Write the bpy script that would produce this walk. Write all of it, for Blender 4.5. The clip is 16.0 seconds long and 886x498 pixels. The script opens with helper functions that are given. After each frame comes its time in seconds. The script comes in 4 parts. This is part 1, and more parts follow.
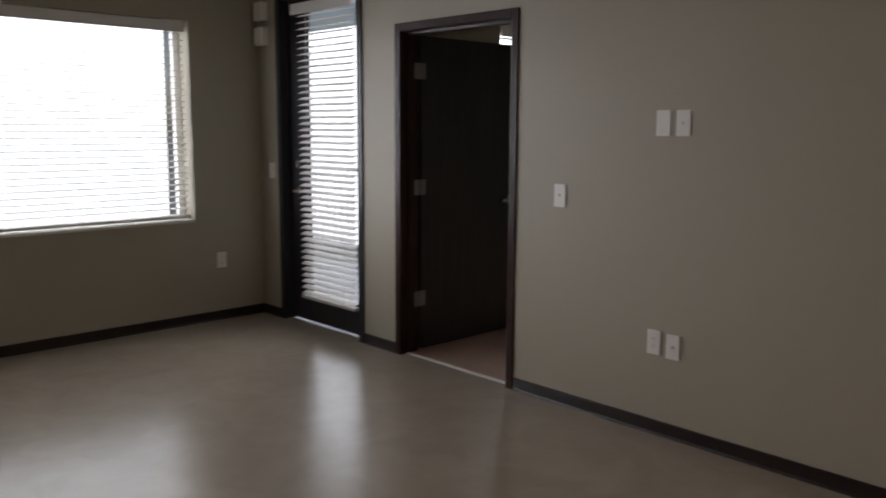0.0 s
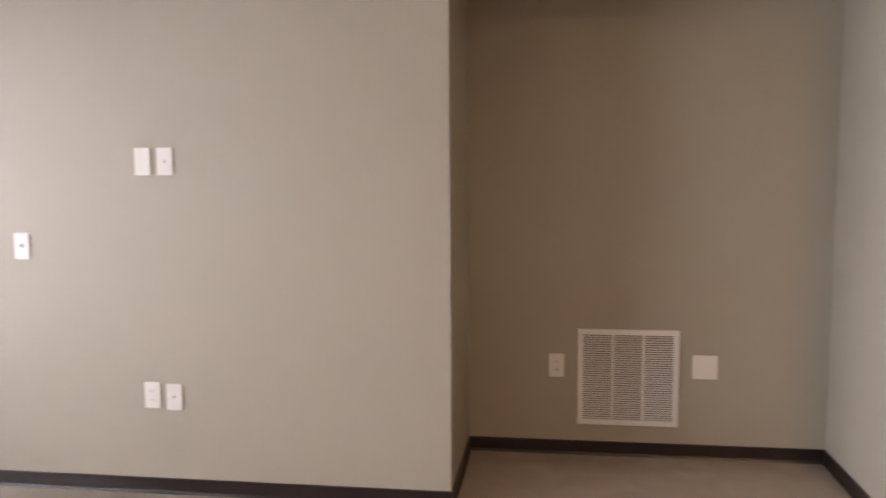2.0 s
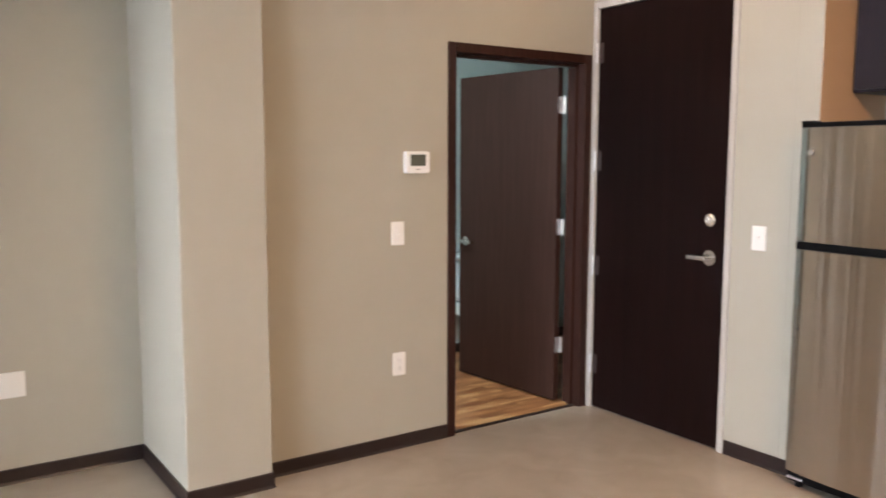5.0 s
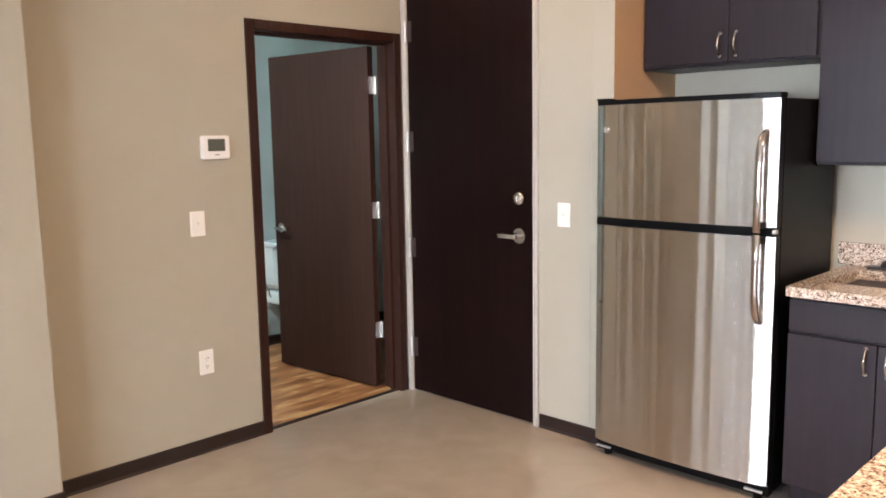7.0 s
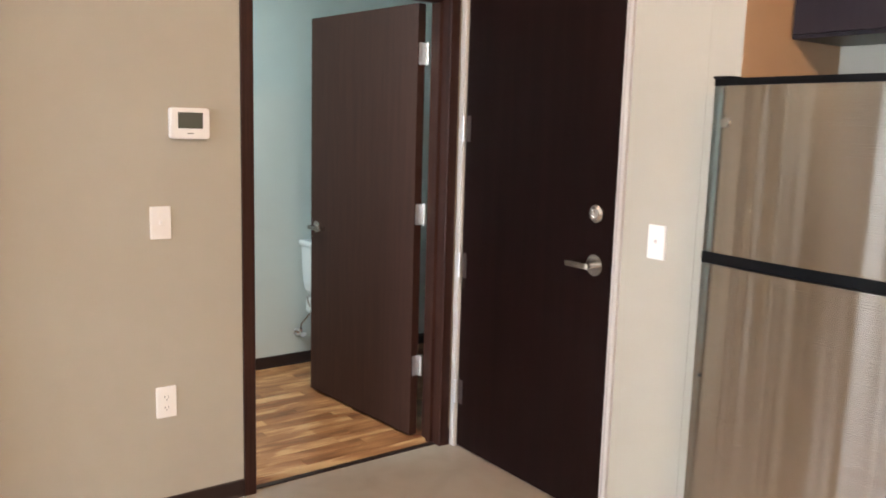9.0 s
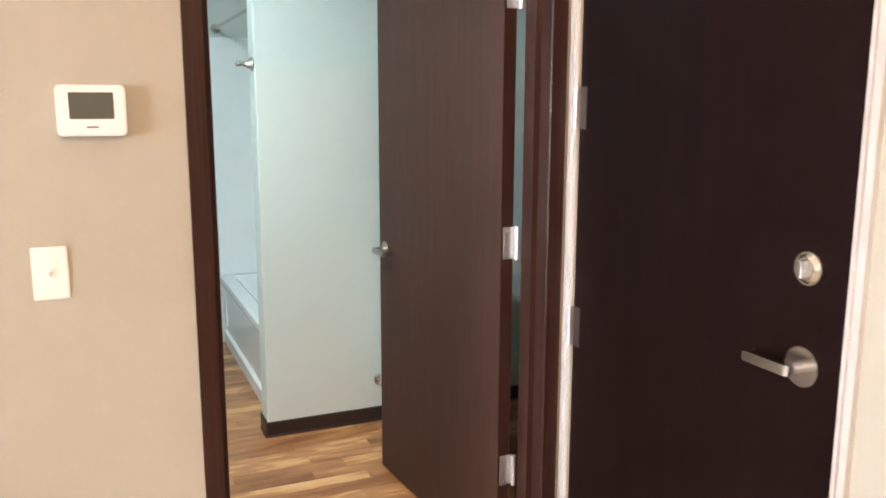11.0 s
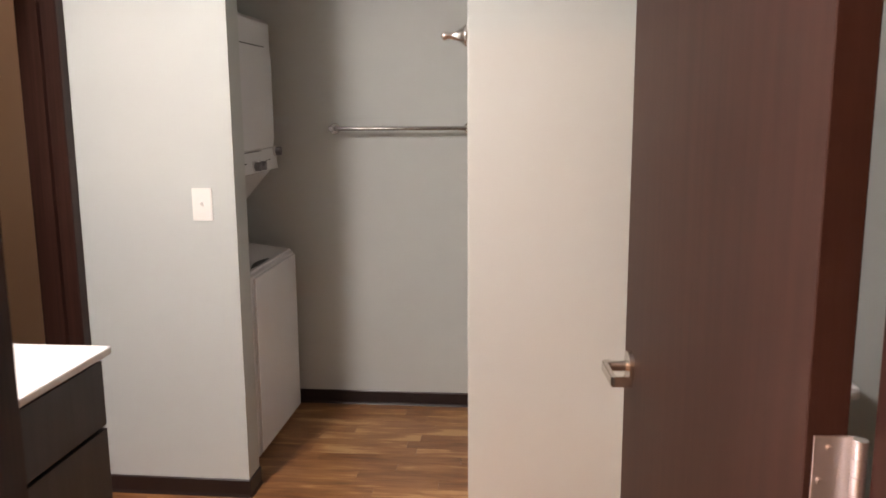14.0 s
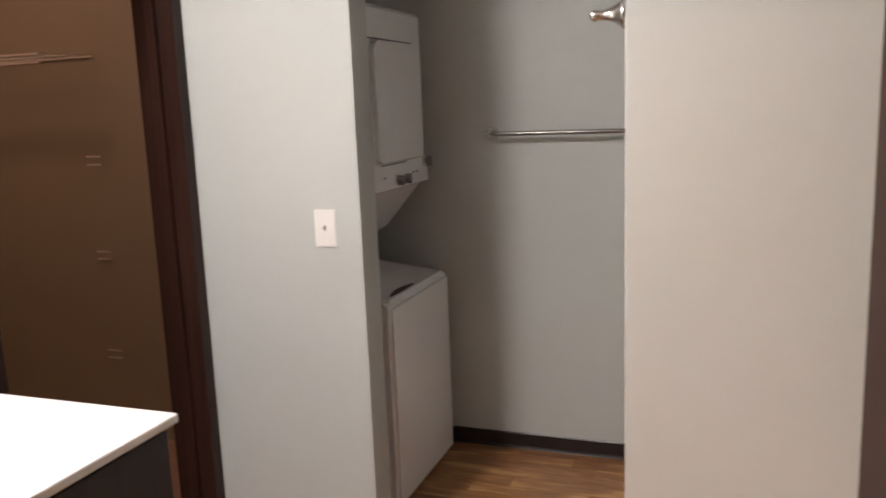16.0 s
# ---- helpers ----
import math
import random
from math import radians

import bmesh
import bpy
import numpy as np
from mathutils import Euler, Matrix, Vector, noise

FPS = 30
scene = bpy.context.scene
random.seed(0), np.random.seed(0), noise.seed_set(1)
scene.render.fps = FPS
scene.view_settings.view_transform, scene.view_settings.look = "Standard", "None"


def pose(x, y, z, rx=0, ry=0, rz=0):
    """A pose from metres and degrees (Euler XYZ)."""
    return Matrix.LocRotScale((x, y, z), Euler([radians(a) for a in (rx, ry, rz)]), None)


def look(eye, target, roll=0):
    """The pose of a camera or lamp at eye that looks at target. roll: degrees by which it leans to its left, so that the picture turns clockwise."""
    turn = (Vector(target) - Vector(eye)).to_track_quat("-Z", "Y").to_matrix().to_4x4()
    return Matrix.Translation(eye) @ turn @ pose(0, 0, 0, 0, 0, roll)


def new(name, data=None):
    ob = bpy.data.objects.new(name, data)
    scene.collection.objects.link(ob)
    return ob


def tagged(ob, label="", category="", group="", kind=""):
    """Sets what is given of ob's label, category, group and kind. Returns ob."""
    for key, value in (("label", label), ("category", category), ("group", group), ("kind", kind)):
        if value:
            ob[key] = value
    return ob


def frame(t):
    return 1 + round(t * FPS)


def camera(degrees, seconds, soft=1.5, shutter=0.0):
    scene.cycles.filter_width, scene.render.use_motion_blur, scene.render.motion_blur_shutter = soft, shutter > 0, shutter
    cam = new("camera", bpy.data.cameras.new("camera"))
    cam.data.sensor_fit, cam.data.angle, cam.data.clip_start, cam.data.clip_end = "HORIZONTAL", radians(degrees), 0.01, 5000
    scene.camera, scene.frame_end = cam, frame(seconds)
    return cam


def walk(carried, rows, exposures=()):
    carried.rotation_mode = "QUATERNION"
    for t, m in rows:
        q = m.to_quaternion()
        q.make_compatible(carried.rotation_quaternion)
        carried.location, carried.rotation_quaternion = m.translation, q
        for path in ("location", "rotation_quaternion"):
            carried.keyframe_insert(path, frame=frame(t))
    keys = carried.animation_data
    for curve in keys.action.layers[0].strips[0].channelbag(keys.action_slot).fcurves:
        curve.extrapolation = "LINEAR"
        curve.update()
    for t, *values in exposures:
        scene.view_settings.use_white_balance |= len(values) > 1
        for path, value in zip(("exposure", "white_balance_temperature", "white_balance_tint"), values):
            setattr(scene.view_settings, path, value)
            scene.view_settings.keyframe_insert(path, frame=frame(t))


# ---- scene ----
cam = camera(57.2, 16.0, soft=1.7, shutter=0.35)
PATH = [
    (0, (-0.604, -3.272, 1.464), (-2.038, -1.91, 1.167), 0.3),
    (0.5, (-0.77, -3.273, 1.48), (-1.976, -1.696, 1.235), 0.3),
    (1, (-0.862, -3.257, 1.428), (-1.808, -1.506, 1.23), 0.7),
    (1.5, (-0.893, -3.247, 1.433), (-1.491, -1.348, 1.241), -0.2),
    (2, (-0.878, -3.266, 1.466), (-1.149, -1.296, 1.259), -0.4),
    (2.5, (-0.877, -3.237, 1.504), (-0.838, -1.252, 1.268), 0.3),
    (3, (-0.751, -3.281, 1.506), (-0.512, -1.311, 1.261), 0.3),
    (3.5, (-0.704, -3.265, 1.488), (-0.182, -1.348, 1.256), 0.4),
    (4, (-0.677, -3.278, 1.499), (0.05, -1.429, 1.269), 0.5),
    (4.5, (-0.598, -3.304, 1.469), (0.295, -1.528, 1.254), 0.5),
    (5, (-0.551, -3.312, 1.505), (0.57, -1.672, 1.279), 0.1),
    (7.3, (-0.245, -3.32, 1.507), (1.168, -1.933, 1.226), -0.9),
    (7.5, (-0.16, -3.287, 1.498), (1.25, -1.899, 1.206), -0.7),
    (8, (0.094, -3.132, 1.502), (1.47, -1.716, 1.183), 0.2),
    (8.5, (0.374, -2.943, 1.492), (1.686, -1.468, 1.172), 1.2),
    (9, (0.666, -2.758, 1.496), (1.836, -1.164, 1.194), 1.6),
    (11.3, (1.789, -1.654, 1.49), (2.487, 0.184, 1.126), 0.0),
    (11.5, (1.877, -1.574, 1.48), (2.502, 0.29, 1.108), 0.0),
    (12, (2.054, -1.368, 1.489), (2.48, 0.551, 1.118), 0.1),
    (12.5, (2.184, -1.107, 1.486), (2.488, 0.837, 1.129), -0.7),
    (13, (2.282, -0.892, 1.468), (2.462, 1.068, 1.112), -0.4),
    (13.4, (2.393, -0.728, 1.474), (2.341, 1.242, 1.129), 0.1),
    (13.5, (2.414, -0.685, 1.478), (2.316, 1.282, 1.13), -0.1),
    (13.8, (2.457, -0.57, 1.463), (2.272, 1.393, 1.123), -0.3),
    (14, (2.474, -0.492, 1.468), (2.275, 1.468, 1.123), -0.4),
    (14.5, (2.481, -0.315, 1.48), (2.229, 1.641, 1.143), -0.5),
    (15, (2.539, -0.154, 1.487), (2.143, 1.776, 1.142), -0.3),
    (15.2, (2.558, -0.086, 1.496), (2.108, 1.832, 1.152), -0.1),
    (15.5, (2.571, 0.0, 1.467), (2.057, 1.905, 1.139), -0.6),
    (16, (2.529, 0.077, 1.492), (1.851, 1.927, 1.144), -2.2),
]
walk(cam, [(t, look(eye, target, roll)) for t, eye, target, roll in PATH], [
    (0, -2.36, 6850, 20), (0.5, -1.22, 6700, 24), (1, -0.77, 6850, 25), (2.5, -0.08, 6650, 27), (3.5, 0.22, 6200, 18), (5, 0.56, 6150, 16), (7.5, 0.74, 6150, 15), (8, 0.85, 6150, 16), (9, 0.75, 6250, 16),
    (11.5, 1.34, 6400, 18), (12, 1.32, 6500, 21), (12.5, 1.40, 7000, 29), (13, 1.38, 7550, 40), (13.5, 1.25, 8100, 48), (14, 1.0, 8200, 47), (15.5, 0.82, 8050, 47), (16, 0.76, 8000, 46)])

# ---- light ----
world = bpy.data.worlds.new("world")
scene.world = world
world.use_nodes = True
wn = world.node_tree.nodes
sky = wn.new("ShaderNodeTexSky")
sky.sky_type, sky.sun_disc = "NISHITA", False
sky.sun_elevation, sky.sun_rotation = radians(48), radians(150)
wn["Background"].inputs[1].default_value = 0.15
world.node_tree.links.new(sky.outputs[0], wn["Background"].inputs[0])

sun = new("sun", bpy.data.lights.new("sun", "SUN"))
sun.data.energy, sun.data.angle, sun.data.color = 3.0, radians(0.5), (1, 0.95, 0.88)
sun.matrix_world = look((0, 0, 0), (-math.sin(radians(150)) * math.cos(radians(48)), -math.cos(radians(150)) * math.cos(radians(48)), -math.sin(radians(48))))


def area(name, place, target, w, h, watts, color):
    ob = new(name, bpy.data.lights.new(name, "AREA"))
    ob.data.shape, ob.data.size, ob.data.size_y = "RECTANGLE", w, h
    ob.data.energy, ob.data.color = watts, color
    ob.matrix_world = look(place, target)
    return ob


DAY = (0.83, 0.92, 1.0)
WARM = (1.0, 0.66, 0.385)
area("window_daylight", (-6.42, -2.66, 1.5), (0, -2.66, 1.35), 4.16, 1.6, 450, DAY)
area("balcony_daylight", (-7.0, 2.05, 1.35), (-7.0, 0, 1.35), 4.0, 2.3, 660, DAY)
area("bedroom_daylight", (-4.98, 1.95, 1.5), (0, 1.95, 1.4), 1.5, 1.5, 130, DAY)
area("kitchen_lamp", (1.2, -3.6, 2.97), (1.2, -3.6, 0), 0.6, 0.6, 77, WARM)
area("entry_lamp", (2.3, -0.75, 2.97), (2.3, -0.75, 0), 0.3, 0.3, 6, WARM)
area("bath_lamp", (1.085, 0.50, 2.72), (1.085, 0.50, 0), 0.28, 0.28, 41, (0.76, 0.98, 1.0))
# unseen warm fill, added to brighten the closet
area("closet_warm_fill", (-0.3, 1.9, 2.72), (-0.3, 1.9, 0), 0.25, 0.25, 4.3, (1.0, 0.72, 0.50))


# ---- materials ----
def material(name, color, rough=0.5, metal=0.0, spots=0.06, scale=6.0, fine=120.0, bump=0.05, coat=0.0, spec=0.5):
    m = bpy.data.materials.new(name)
    m.use_nodes = True
    n, l = m.node_tree.nodes, m.node_tree.links
    b = n["Principled BSDF"]
    co = n.new("ShaderNodeTexCoord")
    n1, n2 = n.new("ShaderNodeTexNoise"), n.new("ShaderNodeTexNoise")
    n1.inputs["Scale"].default_value, n2.inputs["Scale"].default_value = scale, fine
    n1.inputs["Detail"].default_value = 4
    for x in (n1, n2):
        l.new(co.outputs["Object"], x.inputs["Vector"])
    mix = n.new("ShaderNodeMix")
    mix.data_type = "RGBA"
    mix.inputs["A"].default_value = (*[c * (1 - spots) for c in color], 1)
    mix.inputs["B"].default_value = (*[min(1, c * (1 + spots)) for c in color], 1)
    l.new(n1.outputs["Fac"], mix.inputs["Factor"])
    l.new(mix.outputs["Result"], b.inputs["Base Color"])
    b.inputs["Metallic"].default_value = metal
    b.inputs["Specular IOR Level"].default_value = spec
    b.inputs["Coat Weight"].default_value = coat
    r = n.new("ShaderNodeMapRange")
    r.inputs["To Min"].default_value, r.inputs["To Max"].default_value = rough * 0.88, min(1, rough * 1.12)
    l.new(n1.outputs["Fac"], r.inputs["Value"])
    l.new(r.outputs["Result"], b.inputs["Roughness"])
    if bump:
        bp = n.new("ShaderNodeBump")
        bp.inputs["Strength"].default_value, bp.inputs["Distance"].default_value = bump, 0.002
        l.new(n2.outputs["Fac"], bp.inputs["Height"])
        l.new(bp.outputs["Normal"], b.inputs["Normal"])
    return m


def stretched(name, dark, light, rough, stretch, scale=3.0, metal=0.0, bump=0.15, coat=0.0, per_object=0.0, aniso=0.0, spec=0.5, depth=0.001):
    """Grain drawn out along one axis: veneer, planks, brushed metal."""
    m = bpy.data.materials.new(name)
    m.use_nodes = True
    n, l = m.node_tree.nodes, m.node_tree.links
    b = n["Principled BSDF"]
    co, mp = n.new("ShaderNodeTexCoord"), n.new("ShaderNodeMapping")
    mp.inputs["Scale"].default_value = stretch
    l.new(co.outputs["Object"], mp.inputs["Vector"])
    info = n.new("ShaderNodeObjectInfo")
    mul = n.new("ShaderNodeMath")
    mul.operation = "MULTIPLY"
    mul.inputs[1].default_value = 37.0
    l.new(info.outputs["Random"], mul.inputs[0])
    n1, n2 = n.new("ShaderNodeTexNoise"), n.new("ShaderNodeTexNoise")
    for x in (n1, n2):
        x.noise_dimensions = "4D"
        l.new(mp.outputs[0], x.inputs["Vector"])
        l.new(mul.outputs[0], x.inputs["W"])
    n1.inputs["Scale"].default_value, n1.inputs["Detail"].default_value, n1.inputs["Distortion"].default_value = scale, 6, 0.3
    n2.inputs["Scale"].default_value, n2.inputs["Detail"].default_value = scale * 9, 3
    add = n.new("ShaderNodeMath")
    add.operation = "MULTIPLY_ADD"
    l.new(n2.outputs["Fac"], add.inputs[0])
    add.inputs[1].default_value = 0.35
    l.new(n1.outputs["Fac"], add.inputs[2])
    sub = n.new("ShaderNodeMath")
    sub.operation = "MULTIPLY_ADD"
    l.new(info.outputs["Random"], sub.inputs[0])
    sub.inputs[1].default_value = per_object
    l.new(add.outputs[0], sub.inputs[2])
    ramp = n.new("ShaderNodeMapRange")
    ramp.inputs["From Min"].default_value, ramp.inputs["From Max"].default_value = 0.42, 0.95 + per_object
    l.new(sub.outputs[0], ramp.inputs["Value"])
    mix = n.new("ShaderNodeMix")
    mix.data_type = "RGBA"
    mix.inputs["A"].default_value, mix.inputs["B"].default_value = (*dark, 1), (*light, 1)
    l.new(ramp.outputs["Result"], mix.inputs["Factor"])
    l.new(mix.outputs["Result"], b.inputs["Base Color"])
    b.inputs["Roughness"].default_value, b.inputs["Metallic"].default_value = rough, metal
    b.inputs["Coat Weight"].default_value, b.inputs["Specular IOR Level"].default_value = coat, spec
    b.inputs["Anisotropic"].default_value, b.inputs["Anisotropic Rotation"].default_value = aniso, 0.25
    if bump:
        bp = n.new("ShaderNodeBump")
        bp.inputs["Strength"].default_value, bp.inputs["Distance"].default_value = bump, depth
        l.new(add.outputs[0], bp.inputs["Height"])
        l.new(bp.outputs["Normal"], b.inputs["Normal"])
    return m


PAINT = material("greige_wall_paint", (0.395, 0.360, 0.284), 0.55, spots=0.03, scale=2.5, fine=260, bump=0.12)
BATH = material("pale_grey_bath_paint", (0.50, 0.525, 0.495), 0.5, spots=0.03, scale=2.5, fine=260, bump=0.12)
# tan orange, used only on the side of the refrigerator recess
TAN_ORANGE = material("tan_orange_wall", (0.51, 0.32, 0.18), 0.55, spots=0.03, scale=2.5, fine=260, bump=0.12)
WHITE_PAINT = material("white_ceiling_paint", (0.78, 0.77, 0.74), 0.7, spots=0.02, bump=0.1)
FRAME_PAINT = material("cream_door_frame_paint", (0.49, 0.455, 0.405), 0.35, spots=0.02, bump=0.02)
VINYL = material("dark_brown_vinyl_base", (0.020, 0.011, 0.010), 0.35, spots=0.15, bump=0.02)
PLASTIC = material("white_plastic", (0.80, 0.78, 0.74), 0.35, spots=0.02, bump=0.0)
IVORY = material("ivory_switch_plastic", (0.82, 0.80, 0.75), 0.3, spots=0.02, bump=0.0)
ENAMEL = material("white_enamel", (0.80, 0.80, 0.79), 0.25, spots=0.02, bump=0.0, coat=0.3)
GRILLE_M = material("white_grille_enamel", (0.80, 0.79, 0.76), 0.4, spots=0.03, bump=0.0)
PORCELAIN = material("white_porcelain", (0.82, 0.82, 0.80), 0.08, spots=0.01, bump=0.0, coat=0.5)
ACRYLIC = material("white_acrylic", (0.80, 0.82, 0.82), 0.15, spots=0.01, bump=0.0)
DARK = material("dark_slot", (0.02, 0.02, 0.02), 0.6, bump=0.0)
BLACK_GLOSS = material("black_appliance_enamel", (0.004, 0.004, 0.0045), 0.36, spots=0.1, fine=400, bump=0.06, spec=0.12)
BLACK_FRAME = material("black_painted_metal", (0.022, 0.022, 0.026), 0.35, spots=0.1, bump=0.03)
NICKEL = material("satin_nickel", (0.62, 0.59, 0.55), 0.25, metal=1.0, spots=0.04, bump=0.0)
CHROME = material("polished_chrome", (0.75, 0.75, 0.75), 0.08, metal=1.0, spots=0.02, bump=0.0)
SINK_STEEL = material("sink_steel", (0.66, 0.63, 0.60), 0.45, metal=1.0, spots=0.05, bump=0.0)
# brown of the handles' dark reflections is put into this steel's colour
HANDLE_STEEL = material("steel_with_brown_reflection", (0.50, 0.45, 0.41), 0.16, metal=1.0, spots=0.03, bump=0.0)
BAR_STEEL = material("dark_brushed_steel", (0.20, 0.19, 0.18), 0.2, metal=1.0, spots=0.05, bump=0.0)
HINGE_M = material("brushed_steel_hinge", (0.72, 0.70, 0.68), 0.42, metal=1.0, spots=0.05, bump=0.0)
DULL_HINGE = material("dull_grey_hinge", (0.24, 0.24, 0.25), 0.5, metal=0.2, spots=0.05, bump=0.0)
DARK_HINGE = material("dark_bronze_hinge", (0.10, 0.075, 0.07), 0.4, metal=0.7, spots=0.05, bump=0.0)
SCREEN = material("grey_lcd", (0.085, 0.09, 0.072), 0.15, spots=0.03, bump=0.0)
CARPET = material("tan_carpet", (0.42, 0.29, 0.235), 0.95, spots=0.15, scale=30, fine=500, bump=0.8, spec=0.1)
COUNTER_W = material("white_cultured_marble", (0.84, 0.83, 0.80), 0.12, spots=0.02, bump=0.0, coat=0.4)
CABINET = stretched("espresso_cabinet_wood", (0.014, 0.0093, 0.0130), (0.022, 0.0145, 0.0195), 0.4, (14, 14, 0.8), bump=0.03, spec=0.28)
VANITY_M = stretched("charcoal_vanity_wood", (0.014, 0.012, 0.013), (0.032, 0.028, 0.029), 0.4, (14, 14, 0.8), bump=0.05)
ENTRY_DOOR = stretched("espresso_door_veneer", (0.006, 0.0021, 0.0018), (0.0115, 0.0042, 0.0035), 0.45, (6, 6, 0.35), bump=0.04, spec=0.08)
BATH_DOOR = stretched("walnut_door_veneer", (0.032, 0.0138, 0.0100), (0.049, 0.0214, 0.0152), 0.5, (22, 22, 1.3), scale=2.0, bump=0.03, spec=0.16)
BED_DOOR = stretched("black_brown_door_veneer", (0.012, 0.010, 0.011), (0.032, 0.026, 0.028), 0.4, (12, 12, 0.45), bump=0.05)
FRAME_WOOD = stretched("dark_walnut_frame", (0.017, 0.0064, 0.0048), (0.049, 0.0185, 0.013), 0.36, (30, 30, 0.6), bump=0.08, spec=0.25)
BLIND = material("white_blind_slat", (0.80, 0.79, 0.76), 0.5, spots=0.02, bump=0.0)
CONCRETE_OUT = material("grey_balcony_concrete", (0.42, 0.45, 0.50), 0.8, spots=0.2, scale=9, bump=0.4)
ASPHALT = material("distant_ground", (0.32, 0.32, 0.31), 0.9, spots=0.3, scale=0.3, bump=0.1)


def polished_concrete():
    m = material("polished_concrete", (0.40, 0.335, 0.27), 0.235, spots=0.07, scale=1.6, fine=45, bump=0.015, coat=0.0, spec=0.85)
    n, l = m.node_tree.nodes, m.node_tree.links
    b = n["Principled BSDF"]
    src = b.inputs["Base Color"].links[0].from_socket
    co = n.new("ShaderNodeTexCoord")
    cloud = n.new("ShaderNodeTexNoise")
    cloud.inputs["Scale"].default_value, cloud.inputs["Detail"].default_value, cloud.inputs["Distortion"].default_value = 4.5, 8, 0.8
    l.new(co.outputs["Object"], cloud.inputs["Vector"])
    ramp = n.new("ShaderNodeMapRange")
    ramp.inputs["From Min"].default_value, ramp.inputs["From Max"].default_value = 0.2, 0.8
    ramp.inputs["To Min"].default_value, ramp.inputs["To Max"].default_value = 0.88, 1.10
    l.new(cloud.outputs["Fac"], ramp.inputs["Value"])
    mul = n.new("ShaderNodeVectorMath")
    mul.operation = "MULTIPLY"
    l.new(src, mul.inputs[0])
    l.new(ramp.outputs["Result"], mul.inputs[1])
    l.new(mul.outputs[0], b.inputs["Base Color"])
    return m


def brushed_steel():
    """Brushed sheet: fine grain across, highlights drawn out upwards, the sheet a little wavy."""
    m = bpy.data.materials.new("brushed_stainless")
    m.use_nodes = True
    n, l = m.node_tree.nodes, m.node_tree.links
    b = n["Principled BSDF"]
    b.inputs["Metallic"].default_value, b.inputs["Roughness"].default_value = 1.0, 0.25
    b.inputs["Anisotropic"].default_value = 0.99
    tan = n.new("ShaderNodeCombineXYZ")
    tan.inputs[2].default_value = 1.0
    l.new(tan.outputs[0], b.inputs["Tangent"])
    co, m1, m2 = n.new("ShaderNodeTexCoord"), n.new("ShaderNodeMapping"), n.new("ShaderNodeMapping")
    m1.inputs["Scale"].default_value, m2.inputs["Scale"].default_value = (8, 0, 0.04), (1, 1, 260)
    a, g = n.new("ShaderNodeTexNoise"), n.new("ShaderNodeTexNoise")
    a.inputs["Scale"].default_value, a.inputs["Detail"].default_value = 1.0, 1.5
    g.inputs["Scale"].default_value = 1.0
    for mp, x in ((m1, a), (m2, g)):
        l.new(co.outputs["Object"], mp.inputs["Vector"])
        l.new(mp.outputs[0], x.inputs["Vector"])
    bp = n.new("ShaderNodeBump")
    bp.inputs["Strength"].default_value, bp.inputs["Distance"].default_value = 1.0, 0.009
    l.new(a.outputs["Fac"], bp.inputs["Height"])
    grain = n.new("ShaderNodeBump")
    grain.inputs["Strength"].default_value, grain.inputs["Distance"].default_value = 1.0, 0.0011
    l.new(g.outputs["Fac"], grain.inputs["Height"])
    l.new(bp.outputs["Normal"], grain.inputs["Normal"])
    l.new(grain.outputs["Normal"], b.inputs["Normal"])
    mix = n.new("ShaderNodeMix")
    mix.data_type = "RGBA"
    mix.inputs["A"].default_value, mix.inputs["B"].default_value = (0.52, 0.50, 0.47, 1), (0.64, 0.62, 0.585, 1)
    l.new(g.outputs["Fac"], mix.inputs["Factor"])
    l.new(mix.outputs["Result"], b.inputs["Base Color"])
    return m


